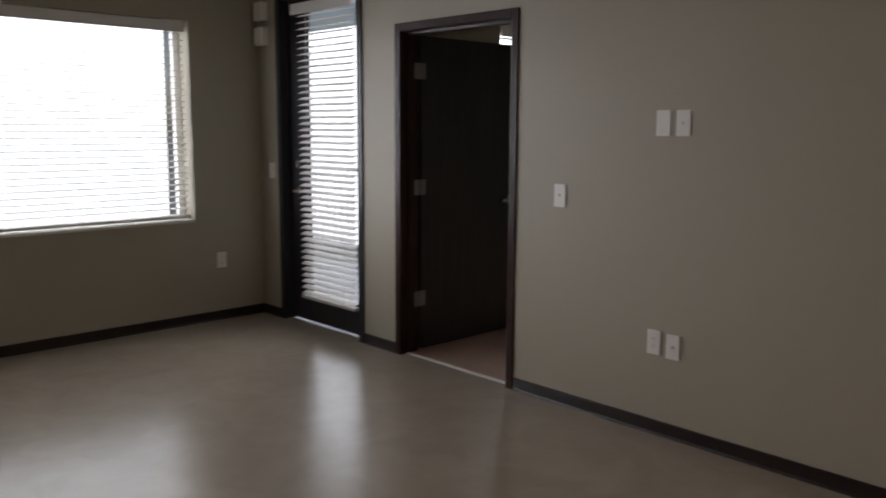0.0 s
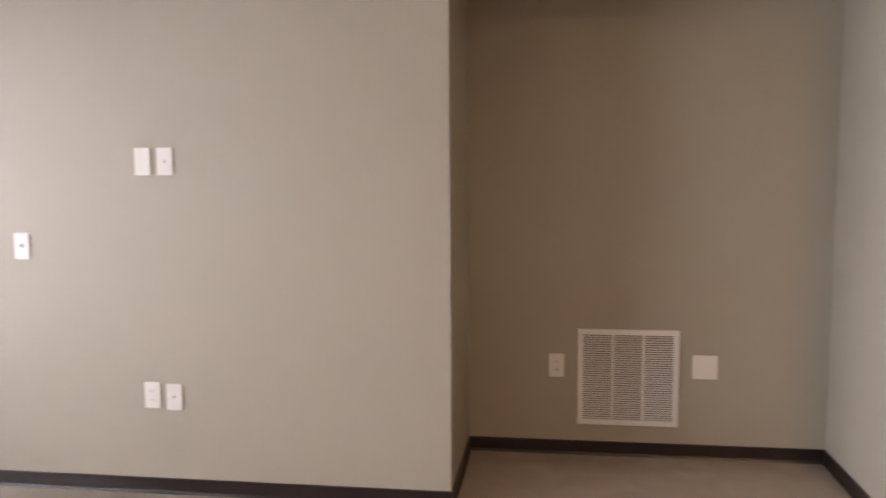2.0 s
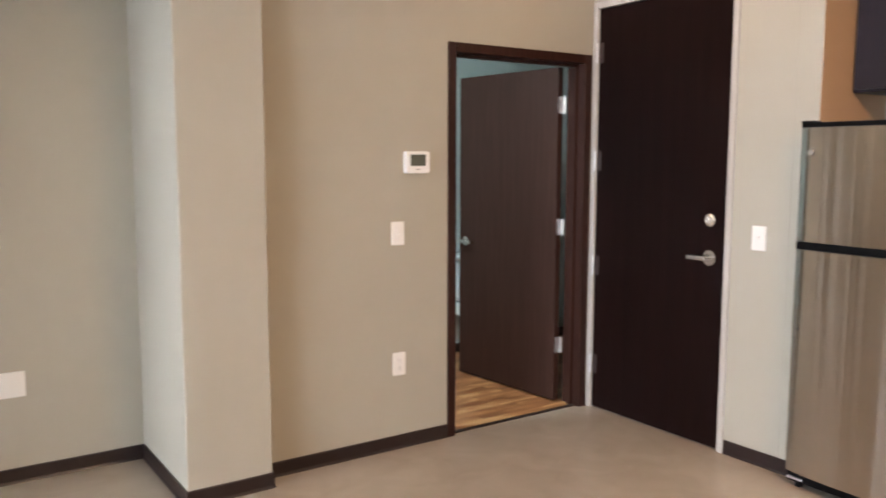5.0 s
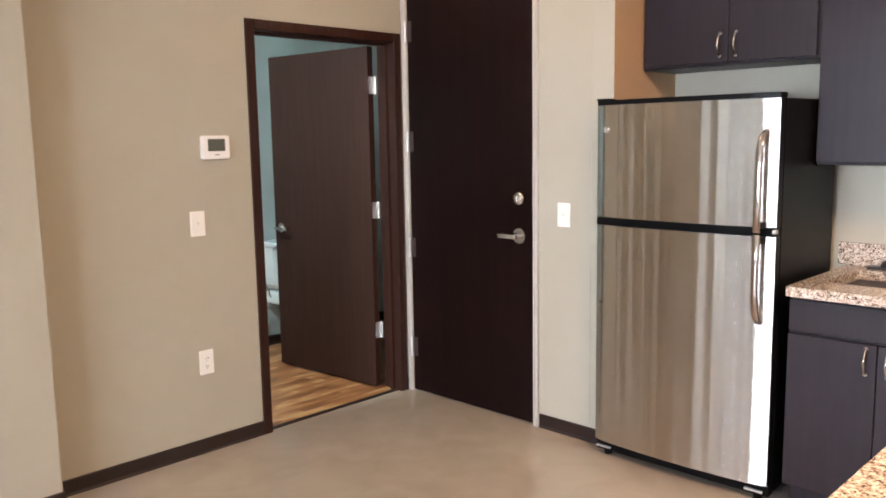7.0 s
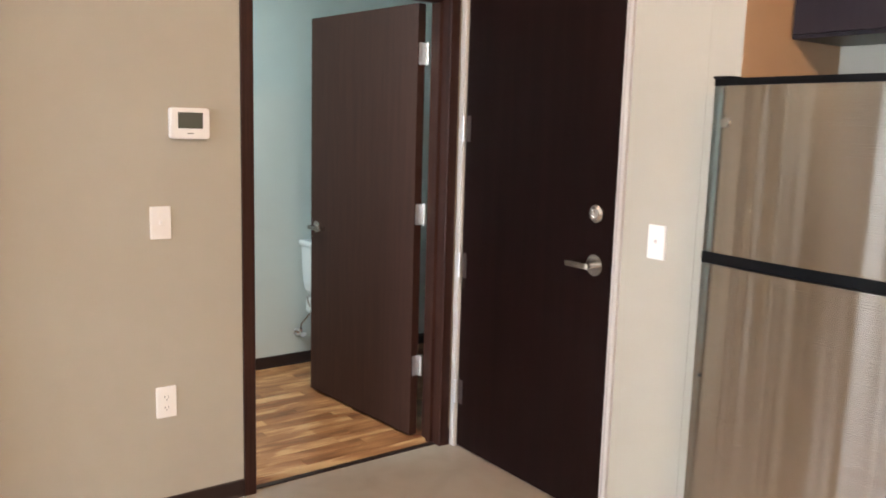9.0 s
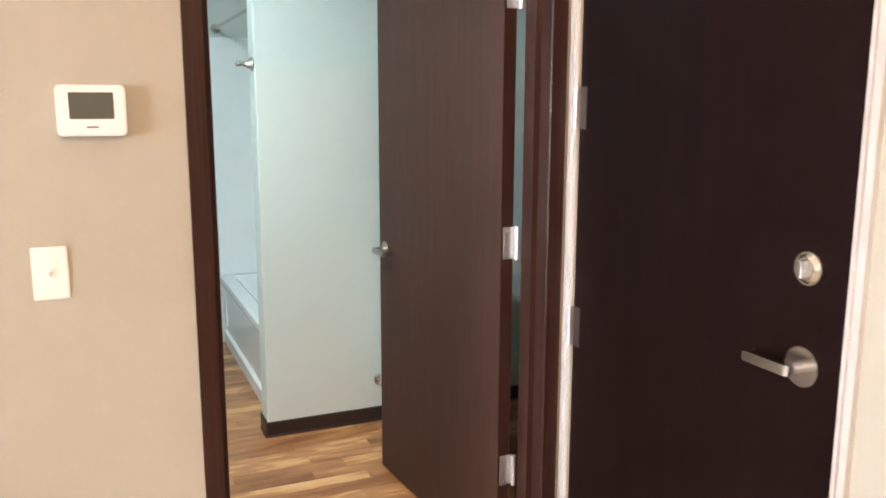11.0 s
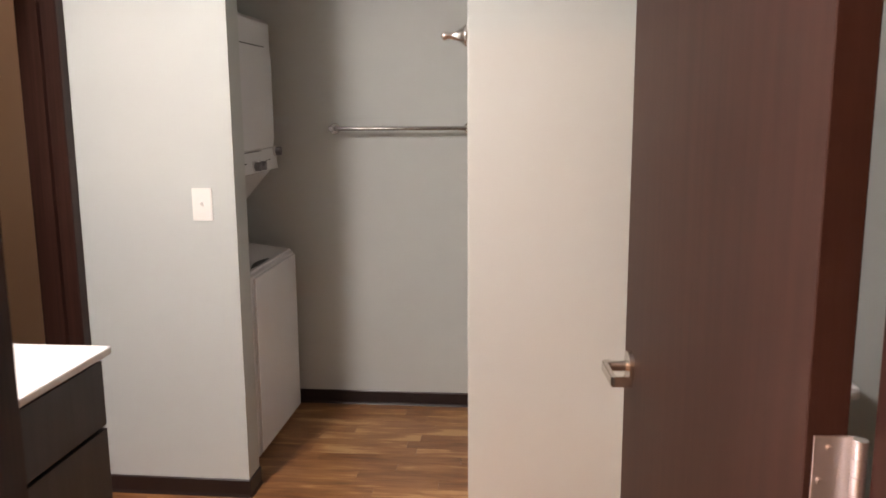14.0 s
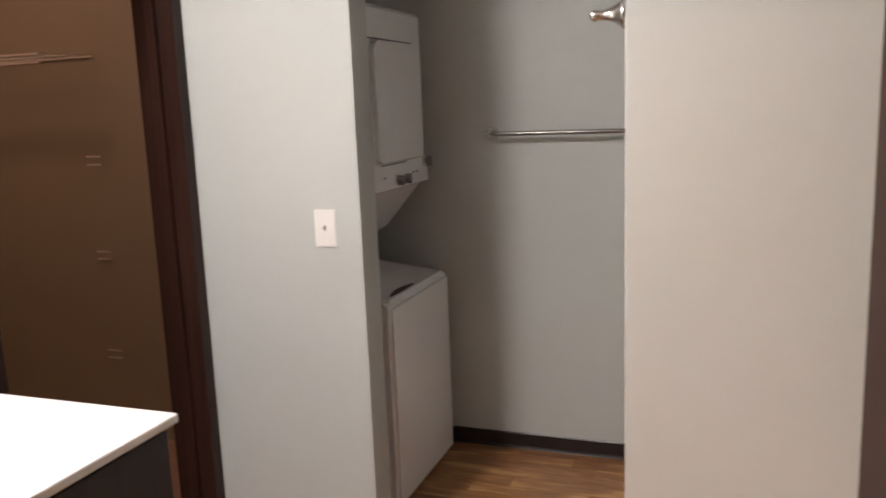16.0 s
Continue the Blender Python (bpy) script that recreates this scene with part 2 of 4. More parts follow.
def plank_material():
    m = bpy.data.materials.new("honey_vinyl_plank")
    m.use_nodes = True
    n, l = m.node_tree.nodes, m.node_tree.links
    b = n["Principled BSDF"]
    co, info = n.new("ShaderNodeTexCoord"), n.new("ShaderNodeObjectInfo")
    w = n.new("ShaderNodeMath")
    w.operation, w.inputs[1].default_value = "MULTIPLY", 53.0
    l.new(info.outputs["Random"], w.inputs[0])
    outs = []
    for stretch, scale, detail in (((2.4, 10, 10), 1.5, 3), ((3.0, 55, 55), 1.6, 5)):
        mp, no = n.new("ShaderNodeMapping"), n.new("ShaderNodeTexNoise")
        mp.inputs["Scale"].default_value = stretch
        no.noise_dimensions = "4D"
        no.inputs["Scale"].default_value, no.inputs["Detail"].default_value, no.inputs["Distortion"].default_value = scale, detail, 0.5
        l.new(co.outputs["Object"], mp.inputs["Vector"])
        l.new(mp.outputs[0], no.inputs["Vector"])
        l.new(w.outputs[0], no.inputs["W"])
        outs.append(no.outputs["Fac"])
    a = n.new("ShaderNodeMath")
    a.operation, a.inputs[1].default_value = "MULTIPLY_ADD", 0.45
    l.new(outs[1], a.inputs[0])
    l.new(outs[0], a.inputs[2])
    c = n.new("ShaderNodeMath")
    c.operation, c.inputs[1].default_value = "MULTIPLY_ADD", 0.24
    l.new(info.outputs["Random"], c.inputs[0])
    l.new(a.outputs[0], c.inputs[2])
    ramp = n.new("ShaderNodeValToRGB")
    e = ramp.color_ramp.elements
    e[0].position, e[0].color = 0.55, (0.13, 0.046, 0.016, 1)
    e[1].position, e[1].color = 1.12, (0.52, 0.29, 0.13, 1)
    for p, col in ((0.73, (0.24, 0.092, 0.034, 1)), (0.93, (0.37, 0.165, 0.064, 1))):
        x = e.new(p)
        x.color = col
    l.new(c.outputs[0], ramp.inputs[0])
    l.new(ramp.outputs[0], b.inputs["Base Color"])
    b.inputs["Roughness"].default_value = 0.34
    bp = n.new("ShaderNodeBump")
    bp.inputs["Strength"].default_value, bp.inputs["Distance"].default_value = 0.1, 0.0008
    l.new(outs[1], bp.inputs["Height"])
    l.new(bp.outputs["Normal"], b.inputs["Normal"])
    return m


def granite():
    m = bpy.data.materials.new("speckled_granite")
    m.use_nodes = True
    n, l = m.node_tree.nodes, m.node_tree.links
    b = n["Principled BSDF"]
    co = n.new("ShaderNodeTexCoord")
    v = n.new("ShaderNodeTexVoronoi")
    v.inputs["Scale"].default_value = 260
    no = n.new("ShaderNodeTexNoise")
    no.inputs["Scale"].default_value, no.inputs["Detail"].default_value = 70, 4
    l.new(co.outputs["Object"], v.inputs["Vector"])
    l.new(co.outputs["Object"], no.inputs["Vector"])
    sep = n.new("ShaderNodeSeparateColor")
    l.new(v.outputs["Color"], sep.inputs[0])
    mean = n.new("ShaderNodeMath")
    mean.operation = "MULTIPLY_ADD"
    l.new(sep.outputs[0], mean.inputs[0])
    mean.inputs[1].default_value = 0.5
    l.new(no.outputs["Fac"], mean.inputs[2])
    ramp = n.new("ShaderNodeValToRGB")
    e = ramp.color_ramp.elements
    e[0].position, e[0].color = 0.46, (0.03, 0.022, 0.018, 1)
    e[1].position, e[1].color = 0.56, (0.17, 0.12, 0.095, 1)
    for p, c in ((0.66, (0.34, 0.26, 0.20, 1)), (0.78, (0.50, 0.40, 0.32, 1)), (0.98, (0.72, 0.66, 0.58, 1))):
        x = e.new(p)
        x.color = c
    l.new(mean.outputs[0], ramp.inputs[0])
    l.new(ramp.outputs[0], b.inputs["Base Color"])
    b.inputs["Roughness"].default_value = 0.15
    return m


def glass():
    m = bpy.data.materials.new("window_glass")
    m.use_nodes = True
    b = m.node_tree.nodes["Principled BSDF"]
    b.inputs["Transmission Weight"].default_value, b.inputs["Roughness"].default_value, b.inputs["IOR"].default_value = 1.0, 0.0, 1.45
    b.inputs["Base Color"].default_value = (0.96, 0.98, 0.97, 1)
    return m


CONCRETE, GRANITE, GLASS, STEEL, PLANK = polished_concrete(), granite(), glass(), brushed_steel(), plank_material()


# ---- mesh code ----
def box(bm, x0, x1, y0, y1, z0, z1, bev=0.0, mi=0):
    geo = bmesh.ops.create_cube(bm, size=1)
    vs = geo["verts"]
    for v in vs:
        v.co = Vector(((x0 + x1) / 2 + v.co.x * (x1 - x0), (y0 + y1) / 2 + v.co.y * (y1 - y0), (z0 + z1) / 2 + v.co.z * (z1 - z0)))
    fs = {f for v in vs for f in v.link_faces}
    for f in fs:
        f.material_index = mi
    if bev:
        es = list({e for v in vs for e in v.link_edges})
        out = bmesh.ops.bevel(bm, geom=es, offset=bev, segments=2, affect="EDGES", profile=0.5)
        for f in out["faces"]:
            f.material_index = mi
    return bm


def cyl(bm, p0, p1, r, r2=None, seg=20, mi=0):
    p0, p1 = Vector(p0), Vector(p1)
    d = p1 - p0
    m = Matrix.Translation((p0 + p1) / 2) @ d.to_track_quat("Z", "Y").to_matrix().to_4x4()
    out = bmesh.ops.create_cone(bm, cap_ends=True, segments=seg, radius1=r, radius2=r if r2 is None else r2, depth=d.length, matrix=m)
    for f in {f for v in out["verts"] for f in v.link_faces}:
        f.smooth, f.material_index = len(f.verts) == 4, mi
        if len(f.verts) > 4:
            for e in f.edges:
                e.smooth = False
    return bm


def tube(bm, pts, r, seg=10, mi=0, flat=1.0):
    """A round bar swept along points."""
    pts = [Vector(p) for p in pts]
    rings = []
    side = None
    for i, p in enumerate(pts):
        d = (pts[min(i + 1, len(pts) - 1)] - pts[max(i - 1, 0)]).normalized()
        if side is None:
            side = d.orthogonal().normalized()
        side = (side - d * side.dot(d)).normalized()
        up = d.cross(side)
        rr = r[i] if isinstance(r, (list, tuple)) else r
        rings.append([bm.verts.new(p + side * math.cos(a) * rr + up * math.sin(a) * rr * flat) for a in [2 * math.pi * k / seg for k in range(seg)]])
    for a, b in zip(rings, rings[1:]):
        for k in range(seg):
            f = bm.faces.new((a[k], a[(k + 1) % seg], b[(k + 1) % seg], b[k]))
            f.smooth, f.material_index = True, mi
    bm.faces.new(rings[0][::-1]).material_index = mi
    bm.faces.new(rings[-1]).material_index = mi
    return bm


def prism(bm, poly, axis, a, b, mi=0, smooth=False):
    """A closed outline pushed along an axis. x: outline in y,z; y: outline in x,z; z: outline in x,y."""
    def at(p, w):
        return {"x": (w, p[0], p[1]), "y": (p[0], w, p[1]), "z": (p[0], p[1], w)}[axis]
    lo, hi = [bm.verts.new(at(p, a)) for p in poly], [bm.verts.new(at(p, b)) for p in poly]
    fs = [bm.faces.new(lo), bm.faces.new(hi[::-1])]
    for i in range(len(poly)):
        j = (i + 1) % len(poly)
        f = bm.faces.new((lo[i], hi[i], hi[j], lo[j]))
        f.smooth = smooth
        fs.append(f)
    for f in fs:
        f.material_index = mi
    bmesh.ops.recalc_face_normals(bm, faces=fs)
    return bm


def rounded(x0, x1, y0, y1, r, n=5):
    pts = []
    for cx, cy, a0 in ((x1 - r, y1 - r, 0), (x0 + r, y1 - r, 90), (x0 + r, y0 + r, 180), (x1 - r, y0 + r, 270)):
        pts += [(cx + r * math.cos(radians(a0 + 90 * k / n)), cy + r * math.sin(radians(a0 + 90 * k / n))) for k in range(n + 1)]
    return pts


def mesh(name, bm, mats):
    me = bpy.data.meshes.new(name)
    bm.to_mesh(me)
    bm.free()
    for m in mats if isinstance(mats, (list, tuple)) else (mats,):
        me.materials.append(m)
    return me


def part(name, bm, mats, parent, label="", kind="", at=None):
    ob = new(name, mesh(name, bm, mats))
    ob.parent = parent
    if at is not None:
        ob.matrix_basis = at
    return tagged(ob, label, kind=kind)


def thing(name, label, category, m, group=""):
    ob = new(name)
    ob.matrix_basis = m
    return tagged(ob, label, category, group)


def setting(name, bm, mats, label="", category=""):
    return tagged(new(name, mesh(name, bm, mats)), label, category, kind="structure")


B = bmesh.new


# ---- the shell ----
def wall(name, axis, a0, a1, t0, t1, z1, holes=(), low=PAINT, high=PAINT, label="", z0=0.0):
    """A wall along an axis from a0 to a1, t0 to t1 thick, with holes (from, to, bottom, top). low, high: the paint on its two faces."""
    bm = B()
    cuts = [a0]
    for h in sorted(holes):
        cuts += [h[0], h[1]]
    cuts.append(a1)

    def block(p, q, za, zb):
        if q - p > 1e-4 and zb - za > 1e-4:
            box(bm, p, q, t0, t1, za, zb) if axis == "x" else box(bm, t0, t1, p, q, za, zb)
    for i in range(0, len(cuts), 2):
        block(cuts[i], cuts[i + 1], z0, z1)
    for p, q, za, zb in holes:
        block(p, q, z0, za)
        block(p, q, zb, z1)
    mid = (t0 + t1) / 2
    for f in bm.faces:
        c = f.calc_center_median()
        f.material_index = int((c.y if axis == "x" else c.x) > mid)
    return setting(name, bm, [low, high], label or "smooth greige painted wall", "wall")


H = 3.0
AX = -1.306      # end of the long wall, left side of the niche
AY = 0.063      # face of the long wall
NY = 0.785       # back of the niche
PL, PR, PY = 0.437, 0.824, 0.073   # column
CY = 0.183       # thermostat wall
DX = 2.9         # entry wall
RY = -1.235      # start of the refrigerator recess
KX = 3.46        # kitchen back wall
WX = -6.17       # window wall
SY = -5.6
BY = 3.336       # back wall of the bathroom
LX = 0.84        # west wall of the bathroom

wall("wall_long", "x", WX - 0.2, AX, AY, AY + 0.13, H, [(-5.895, -4.896, 0, 2.41), (-4.539, -3.545, 0, 2.08)], label="long greige painted wall with two doorways")
wall("wall_niche_side", "y", AY + 0.13, NY, AX - 0.134, AX, H)
wall("wall_niche_back", "x", AX - 0.134, PL, NY, NY + 0.125, H, label="greige painted back wall of a shallow niche")
bm = B()
box(bm, PL, PR, PY, NY + 0.125, 0, H, 0.006)
setting("wall_column", bm, PAINT, "greige painted boxed column beside the niche", "column")
wall("wall_thermostat", "x", PR, 4.4, CY, CY + 0.127, H, [(1.88, 2.87, 0, 2.08)], PAINT, BATH, label="greige painted wall with the bathroom doorway")
wall("wall_entry", "y", RY + 0.1205, CY, DX, DX + 0.13, H, [(-0.795, 0.165, 0, 2.375)], label="pale greige painted entry wall")
wall("wall_recess_side", "x", DX + 0.0005, KX + 0.12, RY, RY + 0.12, H, low=TAN_ORANGE, label="tan orange side of the refrigerator recess")
wall("wall_kitchen", "y", SY, RY, KX, KX + 0.12, H)
wall("wall_south", "x", WX - 0.2, KX + 0.12, SY - 0.15, SY, H)
# the unseen southern stretch is added, to spread the daylight more evenly
WIN = (-4.75, -0.50, 0.76, 2.2)
wall("wall_window", "y", SY, AY, WX - 0.2, WX, H, [WIN], label="greige painted wall with a wide window")
# unseen block hung just out of view, added to darken the niche's top
bm = B()
box(bm, AX, PL, AY + 0.002, NY, 2.305, H)
setting("niche_shade_block", bm, PAINT, "unseen greige block added to shade the top of the niche", "soffit")
bm = B()
box(bm, WX - 0.2, KX + 0.12, SY - 0.15, NY + 0.125, H, H + 0.15)
setting("ceiling", bm, WHITE_PAINT, "white painted ceiling", "ceiling")
bm = B()
box(bm, WX - 0.2, KX + 0.12, SY - 0.15, AY + 0.065, -0.15, 0)
box(bm, AX, 4.4, AY + 0.065, CY + 0.03, -0.15, 0)
box(bm, AX - 0.13, PL, CY + 0.03, NY + 0.125, -0.15, 0)
setting("floor_living", bm, CONCRETE, "polished mottled beige concrete floor", "floor")

# bathroom shell
wall("wall_bath_west", "y", CY + 0.127, 2.322, LX - 0.13, LX, 2.75, [(1.475, 2.318, 0, 2.08)], PAINT, BATH, "pale grey bathroom wall with a closet doorway")
wall("wall_switch", "x", LX - 0.13, 1.44, 2.322, 2.44, 2.75, low=BATH, high=BATH, label="pale grey wall end beside the laundry niche")
wall("wall_laundry_west", "y", 2.44, BY, 0.59, 0.69, 2.75, low=PAINT, high=BATH)
wall("wall_bath_back", "x", 0.59, 4.4, BY, BY + 0.12, 2.75, low=BATH, high=BATH, label="pale grey bathroom back wall")
wall("wall_bath_east", "y", CY + 0.127, BY, 4.4, 4.52, 2.75, low=BATH, high=BATH)
bm = B()
box(bm, 2.318, 4.4, 1.72, 1.85, 0, 2.75, 0.004)
setting("wall_partition", bm, BATH, "pale grey partition at the end of the bathtub", "wall")
wall("wall_tub_side", "y", 1.85, BY, 3.13, 3.25, 2.75, low=BATH, high=BATH)
bm = B()
box(bm, -1.2, 4.52, CY + 0.127, BY + 0.12, 2.75, 2.87)
setting("ceiling_bath", bm, WHITE_PAINT, "white bathroom ceiling", "ceiling")

# closet beyond the bathroom
wall("wall_closet_back", "x", -1.2, 0.59, 3.0, 3.1, 2.75)
wall("wall_closet_west", "y", 0.87, 3.1, -1.3, -1.2, 2.75)
wall("wall_closet_south", "x", -1.2, LX - 0.13, 0.87, 0.99, 2.75)
bm = B()
box(bm, -1.2, LX - 0.065, 0.99, 3.0, -0.15, 0)
setting("floor_closet", bm, CARPET, "tan closet carpet", "floor")

# bedroom beyond the long wall
BX0, BX1, BYN = -4.72, AX - 0.134, 4.1
BWIN = (1.2, 2.7, 0.76, 2.2)
wall("wall_bedroom_west", "y", AY + 0.13, BYN, BX0 - 0.15, BX0, H, [BWIN])
wall("wall_bedroom_east", "y", NY, BYN, BX1, BX1 + 0.1, H)
wall("wall_bedroom_north", "x", BX0 - 0.15, BX1 + 0.1, BYN, BYN + 0.2, H)
bm = B()
box(bm, BX0 - 0.15, BX1 + 0.1, NY + 0.125, BYN + 0.2, H, H + 0.15)
setting("ceiling_bedroom", bm, WHITE_PAINT, "white bedroom ceiling", "ceiling")
bm = B()
box(bm, BX0, BX1, CY + 0.031, BYN, -0.15, 0.006)
box(bm, -4.49, -3.594, AY + 0.0605, CY + 0.031, -0.14, 0.006)
setting("floor_bedroom", bm, CARPET, "tan bedroom carpet", "carpet")


def baseboard(p, q, side, top=0.072, t=0.007):
    """A vinyl base from p to q in plan; side: the unit vector that points into the room."""
    bm = B()
    (xa, ya), (xb, yb) = p, q
    sx, sy = side
    prof = [(0.0005, 0), (t + 0.006, 0), (t + 0.003, 0.006), (t, 0.014), (t, top - 0.004), (t - 0.003, top), (0.0005, top)]
    va = [bm.verts.new((xa + sx * d, ya + sy * d, z)) for d, z in prof]
    vb = [bm.verts.new((xb + sx * d, yb + sy * d, z)) for d, z in prof]
    for i in range(len(prof)):
        j = (i + 1) % len(prof)
        bm.faces.new((va[i], va[j], vb[j], vb[i]))
    bm.faces.new(va)
    bm.faces.new(vb[::-1])
    bmesh.ops.recalc_face_normals(bm, faces=bm.faces)
    setting("baseboard", bm, VINYL, "dark brown vinyl cove base", "baseboard")


for p, q, s in (((WX, AY), (-5.907, AY), (0, -1)), ((-4.884, AY), (-4.551, AY), (0, -1)), ((-3.533, AY), (AX, AY), (0, -1)),
                ((AX, AY - 0.007), (AX, NY), (1, 0)), ((AX + 0.007, NY), (PL - 0.007, NY), (0, -1)), ((PL, NY), (PL, PY - 0.007), (-1, 0)),
                ((PL, PY), (PR, PY), (0, -1)), ((PR, PY - 0.007), (PR, CY), (1, 0)), ((PR + 0.007, CY), (1.868, CY), (0, -1)),
                ((DX, -0.81), (DX, RY), (-1, 0)), ((WX, AY - 0.0075), (WX, SY), (1, 0)),
                ((LX, 2.322), (1.44, 2.322), (0, -1)), ((1.44, 2.315), (1.44, 2.44), (1, 0)), ((0.69, BY), (2.355, BY), (0, -1)),
                ((2.318, 1.72), (4.4, 1.72), (0, -1)), ((2.877, CY), (DX, CY), (0, -1)), ((2.318, 1.713), (2.318, 1.85), (-1, 0)),
                ((LX, CY + 0.127), (1.868, CY + 0.127), (0, 1))):
    baseboard(p, q, s)


# ---- doors ----
def frame_section(z_or_x, depth, stop=0.016):
    """Outline (across the opening, through the wall) of a pressed frame with a stop in the middle."""
    w, f = 0.05, 0.012
    return [(0, -f), (w - 0.004, -f), (w, -f + 0.004), (w, 0.045), (w + stop, 0.048), (w + stop, depth - 0.046), (w, depth - 0.043),
            (w, depth + f - 0.004), (w - 0.004, depth + f), (0, depth + f)]


def door_frame(name, width, height, depth, mat, m, label):
    """Outer width and height; local x across, local y through the wall (0 at the near face), z up."""
    t = thing(name, label, "door frame", m)
    tagged(t, kind="structure")
    sec = frame_section(0, depth)
    bm = B()
    prism(bm, [(-width / 2 + u, v) for u, v in sec], "z", 0, height)
    part("jamb", bm, mat, t)
    bm = B()
    prism(bm, [(width / 2 - u, v) for u, v in sec], "z", 0, height)
    part("jamb", bm, mat, t)
    bm = B()
    prism(bm, [(v, height - u) for u, v in sec], "x", -width / 2 + 0.05, width / 2 - 0.05)
    part("head", bm, mat, t)
    return t


def lever_set(parent, x, y, z, toward, side, mat, reach=0.115, rose=0.031):
    """A rose and a lever on the leaf face at y; side -1 or 1: which way the face looks along y; toward: which way the lever runs along x."""
    h = part("door_handle", cyl(cyl(B(), (x, y, z), (x, y + side * 0.009, z), rose, seg=28), (x, y + side * 0.009, z), (x, y + side * 0.045, z), 0.011), mat, parent, "satin nickel lever handle")
    bm = B()
    prism(bm, [(x + toward * u, y + side * v) for u, v in ((-0.012, 0.042), (-0.012, 0.056), (-0.006, 0.061), (reach - 0.006, 0.061), (reach, 0.055), (reach, 0.020), (reach - 0.008, 0.018), (reach - 0.010, 0.046), (reach - 0.016, 0.050), (0.012, 0.050), (0.010, 0.042))], "z", z - 0.0105, z + 0.0105)
    bmesh.ops.bevel(bm, geom=list(bm.edges), offset=0.0018, segments=2, affect="EDGES")
    part("lever", bm, mat, h)
    return h


# bathroom doorway and its open leaf
door_frame("door_frame_bath", 1.01, 2.09, 0.127, FRAME_WOOD, pose(2.371, CY, 0), "dark walnut door frame of the bathroom")
bath_door = thing("door_bath", "open dark walnut veneer bathroom door standing inside the bathroom", "door", pose(2.816, 0.325, 0, 0, 0, 94.6))
bm = B()
box(bm, 0.014, 0.912, 0.006, 0.050, 0.012, 2.03, 0.002)
part("leaf", bm, BATH_DOOR, bath_door)
lever_set(bath_door, 0.845, 0.050, 0.934, -1, 1, NICKEL, 0.105)
lever_set(bath_door, 0.845, 0.006, 0.932, -1, -1, NICKEL)
for z in (1.81, 1.082, 0.356):
    bm = B()
    for k in range(5):
        cyl(bm, (0, 0, z - 0.05 + k * 0.0201), (0, 0, z - 0.05 + k * 0.0201 + 0.0195), 0.0075, seg=12)
    box(bm, 0.0115, 0.0138, 0.0, 0.042, z - 0.049, z + 0.049, 0.001)
    box(bm, 0.0, 0.0125, -0.0012, 0.0012, z - 0.049, z + 0.049, 0.0005)
    for dz, y in ((-0.036, 0.026), (0.0, 0.034), (0.036, 0.026)):
        cyl(bm, (0.009, y, z + dz), (0.0118, y, z + dz), 0.0035, seg=8)
    part("hinge", bm, HINGE_M, bath_door, "brushed steel butt hinge")
bm = B()
box(bm, 1.924, 2.826, CY + 0.02, CY + 0.05, 0, 0.006, 0.002)
setting("threshold", bm, VINYL, "dark brown vinyl floor transition strip", "threshold")

# entry door, shut
entry = thing("door_frame_entry", "cream painted steel frame of the entry door", "door frame", pose(DX, -0.315, 0, 0, 0, -90))
tagged(entry, kind="structure")
for sx in (-1, 1):
    bm = B()
    prism(bm, [(sx * u, v) for u, v in ((0.489, -0.014), (0.489, 0.10), (0.43, 0.10), (0.43, 0.047), (0.455, 0.047), (0.455, -0.006), (0.459, -0.014), (0.467, -0.014), (0.469, -0.008), (0.473, -0.014))], "z", 0, 2.385)
    part("jamb", bm, FRAME_PAINT, entry)
bm = B()
box(bm, -0.455, 0.455, -0.014, 0.10, 2.35, 2.385, 0.002)
part("head", bm, FRAME_PAINT, entry)
entry_door = thing("door_entry", "closed espresso veneer entry door with a lever and a deadbolt", "door", pose(DX, -0.315, 0, 0, 0, -90))
bm = B()
box(bm, -0.452, 0.452, 0.0, 0.045, 0.008, 2.347, 0.002)
part("leaf", bm, ENTRY_DOOR, entry_door)
lever_set(entry_door, 0.365, 0.0, 0.993, -1, -1, NICKEL, 0.108, 0.040)
bm = B()
cyl(bm, (0.365, 0, 1.187), (0.365, -0.012, 1.187), 0.033, seg=28)
cyl(bm, (0.365, -0.012, 1.187), (0.365, -0.020, 1.187), 0.030, 0.022, seg=28)
box(bm, 0.360, 0.370, -0.034, -0.018, 1.170, 1.204, 0.002)
part("deadbolt", bm, NICKEL, entry_door, "round satin nickel deadbolt thumb turn")
for z in (2.10, 1.482, 0.867, 0.27):
    bm = B()
    for k in range(5):
        cyl(bm, (-0.459, -0.008, z - 0.057 + k * 0.0228), (-0.459, -0.008, z - 0.057 + k * 0.0228 + 0.022), 0.008, seg=12)
    h = part("hinge", bm, HINGE_M, entry_door, "steel hinge barrel")
    part("leaf_plate", box(B(), -0.450, -0.418, -0.0022, 0.001, z - 0.057, z + 0.057, 0.0008), DARK_HINGE, h, "dark painted hinge plate")

